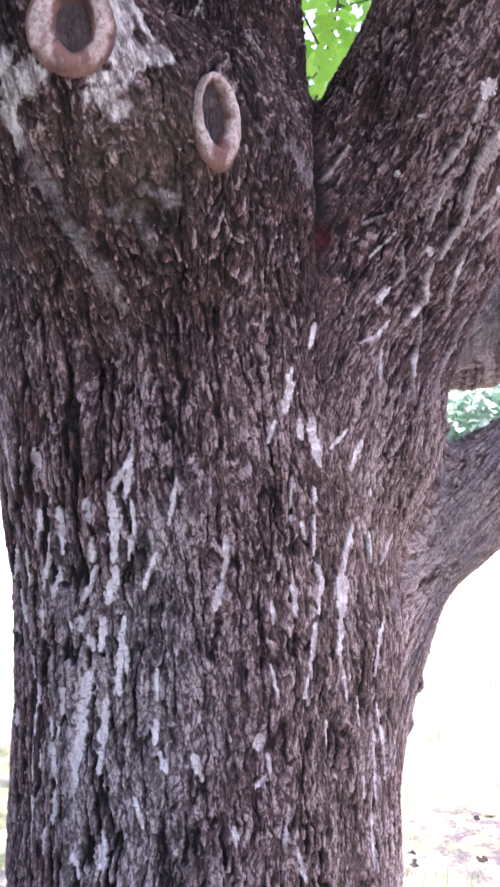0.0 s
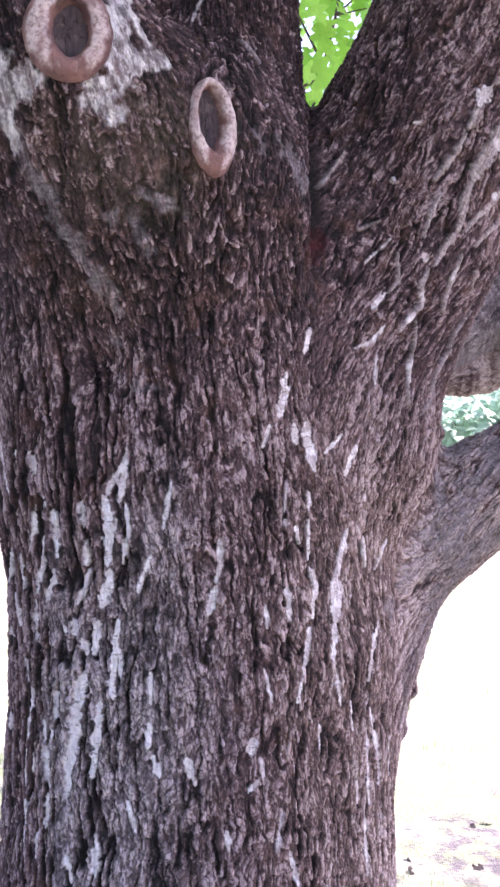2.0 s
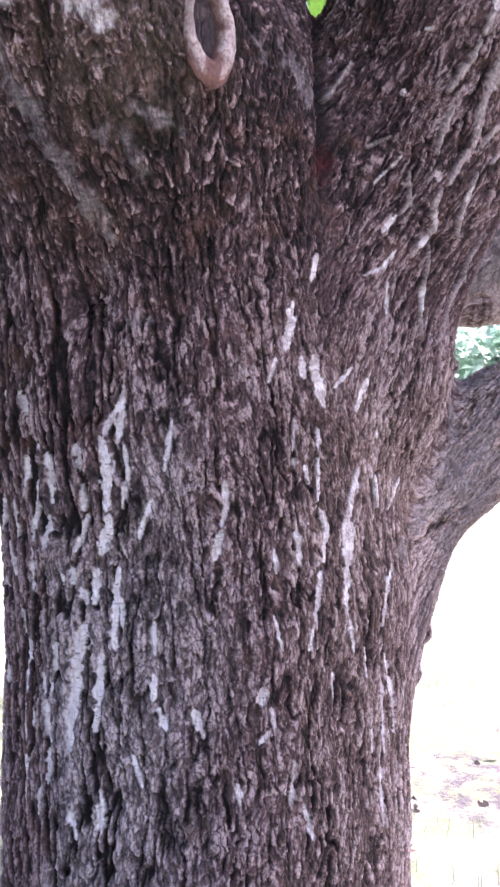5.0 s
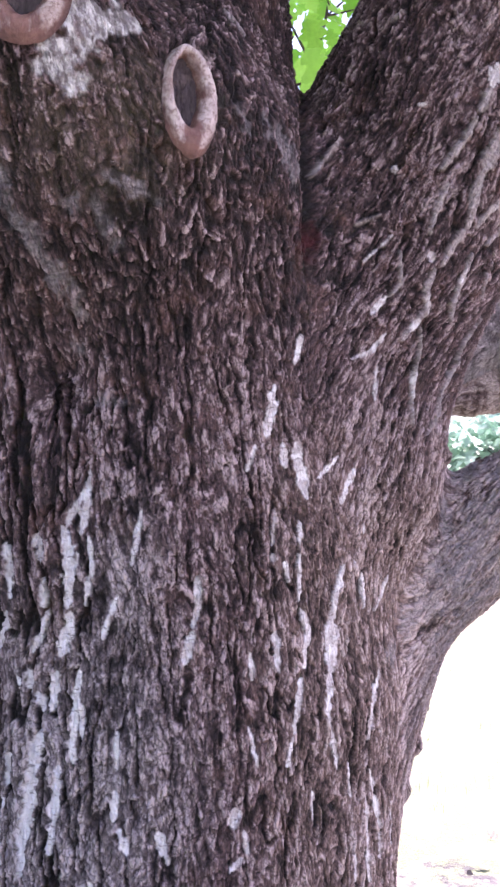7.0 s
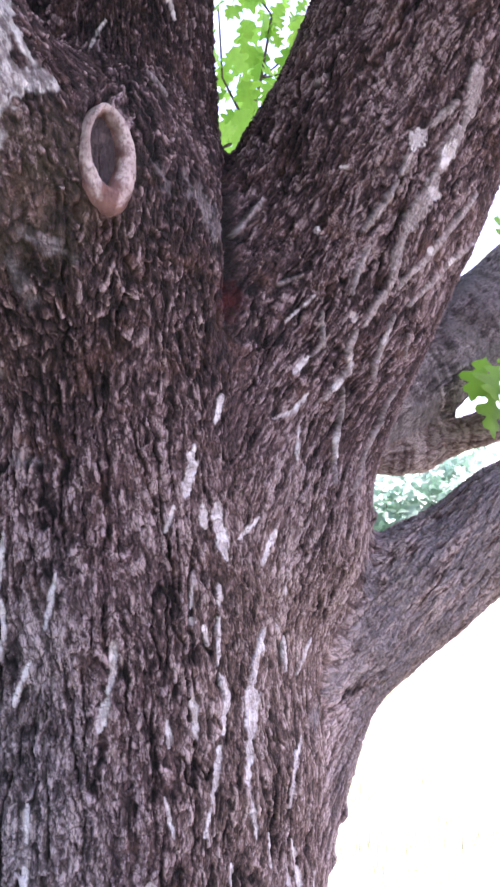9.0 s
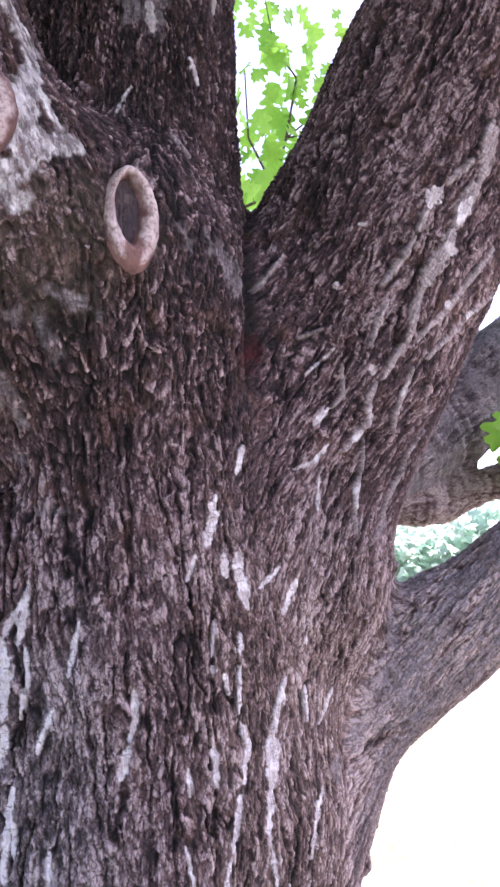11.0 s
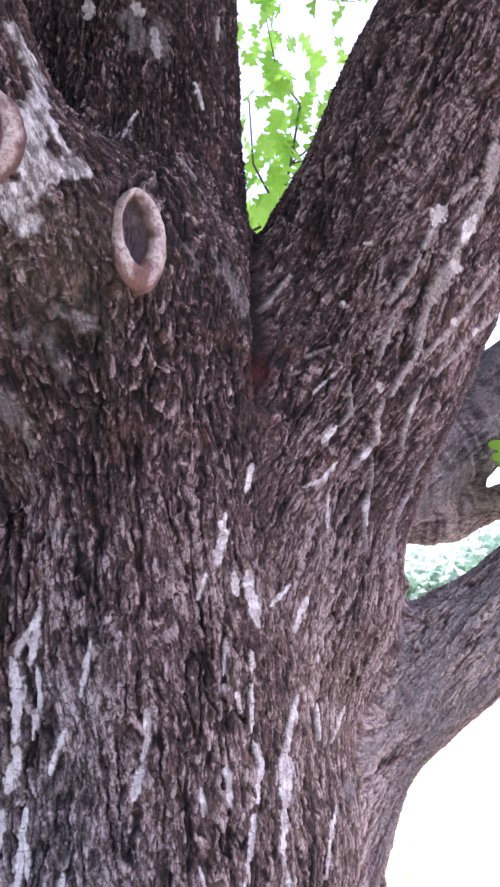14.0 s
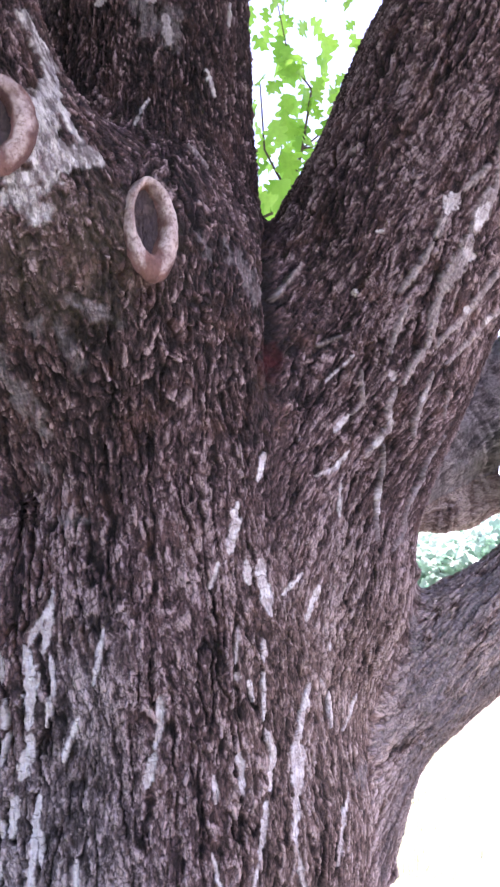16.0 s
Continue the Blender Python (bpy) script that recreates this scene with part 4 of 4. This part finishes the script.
def many_leaves(name, places, sizes, seed, material, fold=0.3, plain=False):
    """Very many leaves as one mesh."""
    rng = np.random.default_rng(seed)
    verts, faces = leaf_geometry(fold)
    if plain:
        verts = [(0, 0, 0), (0, 0.5, -0.03), (0, 1, -0.12), (0.26, 0.3, 0.05), (0.3, 0.65, 0.02), (-0.26, 0.3, 0.05), (-0.3, 0.65, 0.02)]
        faces = [(0, 3, 4, 1), (1, 6, 5, 0)]
    keep = [f for f in faces if len(set(f)) == 4]
    v, f = np.array(verts), np.array(keep)
    n = len(places)
    ang = rng.uniform(0, 2 * np.pi, n)
    dip = rng.normal(-0.5, 0.45, n)
    roll = rng.normal(0, 0.6, n)
    y = np.stack([np.cos(ang) * np.cos(dip), np.sin(ang) * np.cos(dip), np.sin(dip)], 1)
    x = np.stack([-np.sin(ang), np.cos(ang), np.zeros(n)], 1)
    z = np.cross(x, y)
    x, z = x * np.cos(roll)[:, None] + z * np.sin(roll)[:, None], z * np.cos(roll)[:, None] - x * np.sin(roll)[:, None]
    frame_axes = np.stack([x, y, z], 1) * sizes[:, None, None]
    world_verts = (v @ frame_axes) + places[:, None, :]
    all_faces = (f[None] + (np.arange(n) * len(v))[:, None, None]).reshape(-1, 4)
    mesh = mesh_from(name, world_verts.reshape(-1, 3), all_faces)
    mesh.materials.append(material)
    return new(name, mesh)


# ---- the tree ----
oak = tagged(new("oak_tree"), "big forked oak with furrowed purplish-brown bark, standing on a lawn", "tree")
oak.location = (-0.06, -0.03, 0)
bpy.context.view_layer.update()
OFF = np.array(oak.location)
LIMB_LABELS = ["thick trunk with pale strips in its furrowed bark", "upright stem with a pruning scar", "thick leaning limb with long pale ridges",
               "side limb with smoother pinkish bark", "short limb with white lichen and a cut branch", "rear limb with cracked grey bark",
               "thin rear limb"]
v_all, f_all, n_all, fields_all, owner_all = build_tree_surface()
for i in range(len(LIMB_CHAINS)):
    mine = f_all[owner_all == i]
    if not len(mine):
        continue
    used, inverse = np.unique(mine, return_inverse=True)
    mesh = mesh_from(LIMB_CHAINS[i][0], v_all[used] - OFF, inverse.reshape(-1, 4))
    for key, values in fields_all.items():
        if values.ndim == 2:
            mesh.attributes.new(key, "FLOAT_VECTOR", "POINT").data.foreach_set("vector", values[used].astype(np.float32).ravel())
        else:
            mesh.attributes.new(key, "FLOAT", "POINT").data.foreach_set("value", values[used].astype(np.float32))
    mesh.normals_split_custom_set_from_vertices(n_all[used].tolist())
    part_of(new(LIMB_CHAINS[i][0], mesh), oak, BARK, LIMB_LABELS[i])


# the callus from the opening's edge outwards: how far across the rim, and how high it stands
LIP = [(-0.10, -0.016), (-0.04, -0.009), (0.03, -0.002), (0.12, 0.0025), (0.25, 0.0055), (0.42, 0.0068), (0.58, 0.0062), (0.74, 0.0042), (0.87, 0.0010), (0.96, -0.0025), (1.05, -0.0085)]


def pruning_scar(spot, seed, stain, label):
    """A lip of callus round the sunk, weathered end grain of a cut branch."""
    at, across, up, out, (a, b), (wide, high), (off_x, off_y) = spot
    turn = np.stack([across, up, out])
    rounds, sides = 144, len(LIP)
    verts, rust = [], []
    for i in range(rounds):
        t = 2 * math.pi * i / rounds
        sx, cy = math.sin(t), math.cos(t)
        pointed = math.copysign(abs(sx) ** 1.3, sx)
        edge = np.array((a * pointed, b * cy))
        rim = np.array((off_x + wide * math.copysign(abs(sx) ** 0.98, sx), off_y + high * cy))
        low = max(-cy, 0.0)
        for across_rim, raised in LIP:
            verts.append((*(edge + (rim - edge) * across_rim), raised))
            rust.append(stain + 0.75 * max(0.30 - across_rim, 0.0) / 0.4 + 0.65 * low ** 5 + 0.5 * max(across_rim - 0.8, 0.0) / 0.2)
    verts = np.array(verts)
    verts += (np.stack([rough_noise(verts / 0.013 + o + seed, 3, 3) for o in (0, 9, 21)], 1) - 0.5) * 0.0042
    rust = np.clip(np.array(rust) + 1.1 * (rough_noise(verts / np.array((0.007, 0.016, 0.007)) + seed, 14, 3) - 0.5), 0, 1)
    faces = [(i * sides + k, i * sides + k + 1, ((i + 1) % rounds) * sides + k + 1, ((i + 1) % rounds) * sides + k)
             for i in range(rounds) for k in range(sides - 1)]
    root = new("pruning_scar", mesh_from("pruning_scar", verts @ turn + at - OFF, faces))
    root.data.attributes.new("rust", "FLOAT", "POINT").data.foreach_set("value", rust.astype(np.float32))
    part_of(root, oak, CALLUS, label)
    # the wood inside, with checks that run outwards
    verts, faces, rings, spokes = [(0, 0, -0.013)], [], 16, 64
    for i in range(1, rings + 1):
        q = i / rings
        for k in range(spokes):
            t = 2 * math.pi * k / spokes
            pinch = math.copysign(abs(math.sin(t)) ** 1.3, math.sin(t))
            verts.append((a * 1.2 * q * pinch, b * 1.12 * q * math.cos(t), -0.013 + 0.004 * q ** 3))
    verts = np.array(verts)
    check = np.abs(rough_noise(np.stack([verts[:, 0] / 0.005, verts[:, 1] / 0.022, verts[:, 2]], 1) + seed, 4, 3) - 0.5)
    verts[:, 2] += 0.0022 * (rough_noise(verts / 0.004 + seed, 6, 2) - 0.5) - 0.004 * step(0.05, 0.0, check)
    for k in range(spokes):
        faces.append((0, 1 + (k + 1) % spokes, 1 + k))
    for i in range(rings - 1):
        for k in range(spokes):
            a0, b0 = 1 + i * spokes, 1 + (i + 1) * spokes
            faces.append((a0 + k, a0 + (k + 1) % spokes, b0 + (k + 1) % spokes, b0 + k))
    part_of(new("wood_face", mesh_from("wood_face", verts @ turn + at - OFF, faces)), root, WOOD, "dark weathered end grain")


pruning_scar(SCARS[0], 1, 0.06, "narrow oval scar with a pink callus rim")
pruning_scar(SCARS[1], 2, 0.32, "round scar with a thick tan callus rim")

LEAVES = [leaf_mesh("leaf", 0.25, 0.12), leaf_mesh("leaf", 0.45, 0.25), leaf_mesh("leaf", 0.1, 0.3)]


def leafy_shoot(stem, seed, places, label, size=(0.075, 0.12), hang=-1.1, swing=1.0):
    """A thin shoot with leaves, each on the nearest part of its stem."""
    rng = random.Random(seed)
    bm = bmesh.new()
    for line in stem:
        tube(bm, [(x - OFF[0], y - OFF[1], z - OFF[2], r) for x, y, z, r in line], 7)
    root = part("shoot", bm, TWIG, oak, label)
    for x, y, z in places:
        ob = new("leaf", LEAVES[rng.randrange(3)])
        s = rng.uniform(*size)
        ob.matrix_basis = Matrix.Translation((x - OFF[0], y - OFF[1], z - OFF[2])) @ Euler(
            (rng.gauss(hang, 0.4), rng.gauss(0, 0.5), rng.gauss(0, swing))).to_matrix().to_4x4() @ Matrix.Scale(s, 4)
        ob.parent = root
    return root


def spread(rng, n, lines, reach):
    """Leaf places round the lines of a shoot."""
    out = []
    for _ in range(n):
        line = rng.choice(lines)
        k = rng.randrange(len(line) - 1)
        h = rng.random()
        a, b = Vector(line[k][:3]), Vector(line[k + 1][:3])
        p = a + (b - a) * h + Vector((rng.gauss(0, reach), rng.gauss(0, reach), rng.gauss(0, reach * 0.8)))
        out.append(tuple(p))
    return out


rng = random.Random(11)
BACK_SHOOT = [
    [(0.08, 0.02, 2.05, 0.011), (0.16, 0.45, 2.33, 0.007), (0.21, 0.95, 2.60, 0.005), (0.25, 1.05, 2.78, 0.004), (0.28, 1.10, 2.98, 0.003), (0.22, 1.15, 3.10, 0.002)],
    [(0.21, 0.95, 2.60, 0.004), (0.15, 1.1, 2.80, 0.003), (0.14, 1.2, 3.05, 0.002)],
    [(0.25, 1.05, 2.78, 0.003), (0.36, 1.15, 2.92, 0.002), (0.46, 1.2, 3.02, 0.0015)],
    [(0.18, 0.70, 2.47, 0.004), (0.02, 1.0, 2.50, 0.003), (-0.15, 1.2, 2.62, 0.002)],
    [(0.18, 0.70, 2.47, 0.004), (0.32, 1.0, 2.55, 0.003), (0.5, 1.25, 2.66, 0.002)],
    [(0.25, 1.05, 2.78, 0.003), (0.33, 1.05, 2.80, 0.002), (0.40, 1.1, 2.84, 0.0015)],
    [(0.22, 1.15, 3.10, 0.002), (0.18, 1.3, 3.44, 0.002), (0.47, 1.3, 3.43, 0.0015)],
]
leafy_shoot(BACK_SHOOT, 4, spread(rng, 330, BACK_SHOOT, 0.11), "thin shoot with bright backlit leaves behind the fork", (0.045, 0.095))
SIDE_SHOOT = [(0.58, 0.2, 1.76, 0.006), (0.66, 0.12, 1.83, 0.004), (0.74, 0.06, 1.86, 0.002)]
UPPER_SHOOT = [(0.66, 0.22, 2.02, 0.006), (0.70, 0.30, 2.12, 0.004), (0.72, 0.32, 2.22, 0.002)]
leafy_shoot([UPPER_SHOOT], 6, [(0.64, 0.29, 2.18), (0.67, 0.30, 2.15), (0.70, 0.31, 2.22), (0.73, 0.33, 2.18)],
            "small leafy shoot on the rear limb", (0.09, 0.12), -1.5, 0.6)
SIDE_TWIGS = [SIDE_SHOOT, [(0.66, 0.12, 1.83, 0.003), (0.62, 0.09, 1.87, 0.002), (0.58, 0.08, 1.87, 0.0015)]]
leafy_shoot(SIDE_TWIGS, 9, [(0.555, 0.09, 1.865), (0.575, 0.08, 1.85), (0.59, 0.07, 1.845), (0.60, 0.10, 1.89), (0.62, 0.09, 1.87), (0.64, 0.08, 1.86), (0.67, 0.06, 1.90),
            (0.655, 0.07, 1.84), (0.69, 0.08, 1.87), (0.71, 0.07, 1.84), (0.575, 0.11, 1.82), (0.61, 0.10, 1.83)],
            "short shoot with lobed leaves beside the rear limbs", (0.06, 0.095), -1.5, 0.6)

# branches that carry the crown, from the limbs' ends
rng_np = np.random.default_rng(5)
# the last three, out of view, bring the crown forward to block sky
TIPS = [((-0.115, -0.03, 2.95), 0.15, (0.0, 0.3)), ((0.73, -0.19, 2.93), 0.16, (0.5, -0.1)), ((-0.50, -0.52, 2.9), 0.088, (-0.8, -0.6)),
        ((0.98, 0.01, 1.85), 0.074, (0.9, 0.3)), ((0.93, 0.32, 2.29), 0.062, (0.5, 0.8)), ((-0.115, -0.03, 2.9), 0.12, (-0.2, -0.75)), ((0.73, -0.19, 2.9), 0.12, (0.25, -0.85)),
        ((-0.50, -0.52, 2.88), 0.08, (-0.1, -0.9))]
crown_centres = []
for (tx, ty, tz), r, (dx, dy) in TIPS:
    for k in range(4):
        turn_k = rng_np.uniform(-0.7, 0.7)
        ux, uy = dx * math.cos(turn_k) - dy * math.sin(turn_k) + rng_np.normal(0, 0.35), dx * math.sin(turn_k) + dy * math.cos(turn_k) + rng_np.normal(0, 0.35)
        line, x, y, z, w = [], tx, ty, tz, r * (1.0 if k == 0 else 0.75)
        for s in range(7):
            line.append((x - OFF[0], y - OFF[1], z - OFF[2], max(w, 0.012)))
            x, y, z, w = x + ux * 0.55 + rng_np.normal(0, 0.12), y + uy * 0.55 + rng_np.normal(0, 0.12), z + (0.30 if uy < -0.4 else 0.62) + rng_np.normal(0, 0.08), w * 0.76
            if s >= 1:
                crown_centres.append((x, y, z))
        bm = bmesh.new()
        tube(bm, line, 12)
        part("branch", bm, FAR_BARK, oak)
crown_centres = np.array(crown_centres)

# the crown: leaves in clumps round the branches, open towards the bottom
# out of view but for a few leaves; spread to shade the trunk
n_leaves = 46000
pick = rng_np.integers(0, len(crown_centres), n_leaves)
spots = crown_centres[pick] + rng_np.normal(0, 1, (n_leaves, 3)) * np.array((0.95, 0.95, 0.5))
away = np.where(spots[:, 1] > 0.3, np.hypot(spots[:, 0] - 0.03, spots[:, 1] + 1.7), 0)
spots = spots[(spots[:, 2] > 1.52 + 0.65 * away) & (spots[:, 2] > 2.75 + np.where((spots[:, 1] < 0.3) & (spots[:, 0] < 0.7), 0.2, 0.8) * np.hypot(spots[:, 0] - 0.1, spots[:, 1]))]
crown = many_leaves("crown", spots - OFF, rng_np.uniform(0.16, 0.28, len(spots)), 21, LEAF, plain=True)
part_of(crown, oak, LEAF, "dense green crown of lobed leaves", "stuff")

# ---- the ground: one sheet of lawn, with bare soil by the tree ----
def build_ground():
    steps = np.concatenate([np.linspace(0, 12, 97), np.geomspace(12.6, 900, 40)])
    axis = np.concatenate([-steps[:0:-1], steps])
    gx, gy = np.meshgrid(axis, axis, indexing="ij")
    p = np.stack([gx.ravel(), gy.ravel(), np.zeros(gx.size)], 1)
    far = np.hypot(p[:, 0], p[:, 1])
    p[:, 2] = 0.05 * (rough_noise(p / 1.7, 2, 3) - 0.5) * step(30, 2, far) + 0.5 * (rough_noise(p / 25, 6, 2) - 0.5) * step(8, 60, far)
    p[:, 2] += 0.05 * np.exp(-((far - 0.3) / 0.5) ** 2) - 0.02
    n = len(axis)
    i = np.arange(n * n).reshape(n, n)
    faces = np.stack([i[:-1, :-1], i[1:, :-1], i[1:, 1:], i[:-1, 1:]], -1).reshape(-1, 4)
    mesh = mesh_from("ground", p, faces)
    grain = rough_noise(p / 0.45, 12, 3)
    soil = step(0.62, 0.42, np.hypot((p[:, 0] - 0.95) / 0.33, (p[:, 1] - 2.75) / 0.60) * 0.6 + 0.6 * (grain - 0.5) + 0.1)
    soil = np.maximum(soil, 0.5 * step(0.9, 0.45, far + 0.8 * (grain - 0.5)))
    mesh.attributes.new("soil", "FLOAT", "POINT").data.foreach_set("value", soil.astype(np.float32))
    mesh.materials.append(GROUND)
    tagged(new("ground", mesh), "sunlit lawn with patches of bare soil", "ground", kind="structure")


build_ground()


def build_grass():
    rng = np.random.default_rng(8)
    n = 9000
    x, y = rng.uniform(-3.5, 4.5, n), rng.uniform(1.0, 9.0, n)
    keep = rough_noise(np.stack([x, y, 0 * x], 1) / 0.4, 19, 2) > 0.47
    x, y = x[keep], y[keep]
    n = len(x)
    ang, h, lean = rng.uniform(0, 6.28, n), rng.uniform(0.02, 0.06, n), rng.uniform(0, 0.035, n)
    base = np.stack([x, y, np.full(n, -0.03)], 1)
    side = np.stack([np.cos(ang), np.sin(ang), 0 * ang], 1) * 0.0025
    over = np.stack([-np.sin(ang) * lean, np.cos(ang) * lean, h + 0.03], 1)
    verts = np.stack([base - side, base + side, base + 0.6 * over + 0.6 * side, base + over, base + 0.6 * over - 0.6 * side], 1).reshape(-1, 3)
    k = np.arange(n)[:, None] * 5
    faces = [tuple(f) for f in k + np.array((0, 1, 2, 4))] + [tuple(f) for f in k + np.array((4, 2, 3))]
    mesh = mesh_from("grass", verts, faces)
    mesh.materials.append(GRASS)
    tagged(new("grass", mesh), "short sparse grass of the lawn", "grass", kind="stuff")


build_grass()


def build_litter():
    rng = np.random.default_rng(14)
    n = 150
    spots = np.stack([rng.uniform(-2.5, 3.0, n), rng.uniform(0.8, 3.4, n), rng.uniform(0.0, 0.02, n)], 1)
    ob = many_leaves("leaf_litter", spots, rng.uniform(0.03, 0.08, n), 15, LITTER, 0.1)
    tagged(ob, "dry brown leaves and bits scattered on the lawn", "leaf litter", kind="stuff")


build_litter()


# ---- the edge of the lawn: trees in full leaf ----
def far_tree(seed, high, wide, leaf):
    rng = np.random.default_rng(seed)
    tree = tagged(new("background_tree"), "leafy green tree at the far edge of the lawn", "tree", "trees along the lawn's edge")
    bm = bmesh.new()
    tube(bm, [(0, 0, -0.3, 0.32), (0.05, 0, high * 0.2, 0.24), (0.1, 0.05, high * 0.5, 0.17), (0, 0.1, high * 0.85, 0.05)], 10)
    for k in range(7):
        a, z = rng.uniform(0, 6.28), high * rng.uniform(0.2, 0.6)
        tube(bm, [(0.05, 0, z, 0.1), (wide * 0.35 * math.cos(a), wide * 0.35 * math.sin(a), z + high * 0.12, 0.06),
                  (wide * 0.7 * math.cos(a), wide * 0.7 * math.sin(a), z + high * 0.2, 0.02)], 7)
    part("trunk", bm, FAR_BARK, tree)
    clumps = rng.normal(0, 1, (46, 3)) * np.array((0.42 * wide, 0.42 * wide, 0.24 * high)) + np.array((0, 0, 0.55 * high))
    clumps = clumps[clumps[:, 2] > 0.4]
    n = 1500
    spots = clumps[rng.integers(0, len(clumps), n)] + rng.normal(0, 0.17 * wide, (n, 3)) * np.array((1, 1, 0.7))
    spots = spots[spots[:, 2] > 0.15]
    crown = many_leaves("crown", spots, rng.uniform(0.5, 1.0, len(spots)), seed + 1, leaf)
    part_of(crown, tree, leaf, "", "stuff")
    return tree


first, second, third = far_tree(31, 9.0, 4.0, HAZED_LEAF), far_tree(47, 7.0, 4.6, HAZED_LEAF), far_tree(59, 8.0, 4.4, LEAF)
rng, placed = random.Random(3), []
for i, turn_at in enumerate((-26, -20, -15, -11, -6, 1, 7, 12, 16, 20, 25, 31)):
    reach = 58 + 7 * rng.random()
    m = pose(reach * math.sin(radians(turn_at)), reach * math.cos(radians(turn_at)), -0.1, 0, 0, rng.uniform(0, 360))
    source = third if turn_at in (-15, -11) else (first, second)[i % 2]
    if source in placed:
        copy_thing(source, m)
    else:
        source.matrix_basis = m
        placed.append(source)
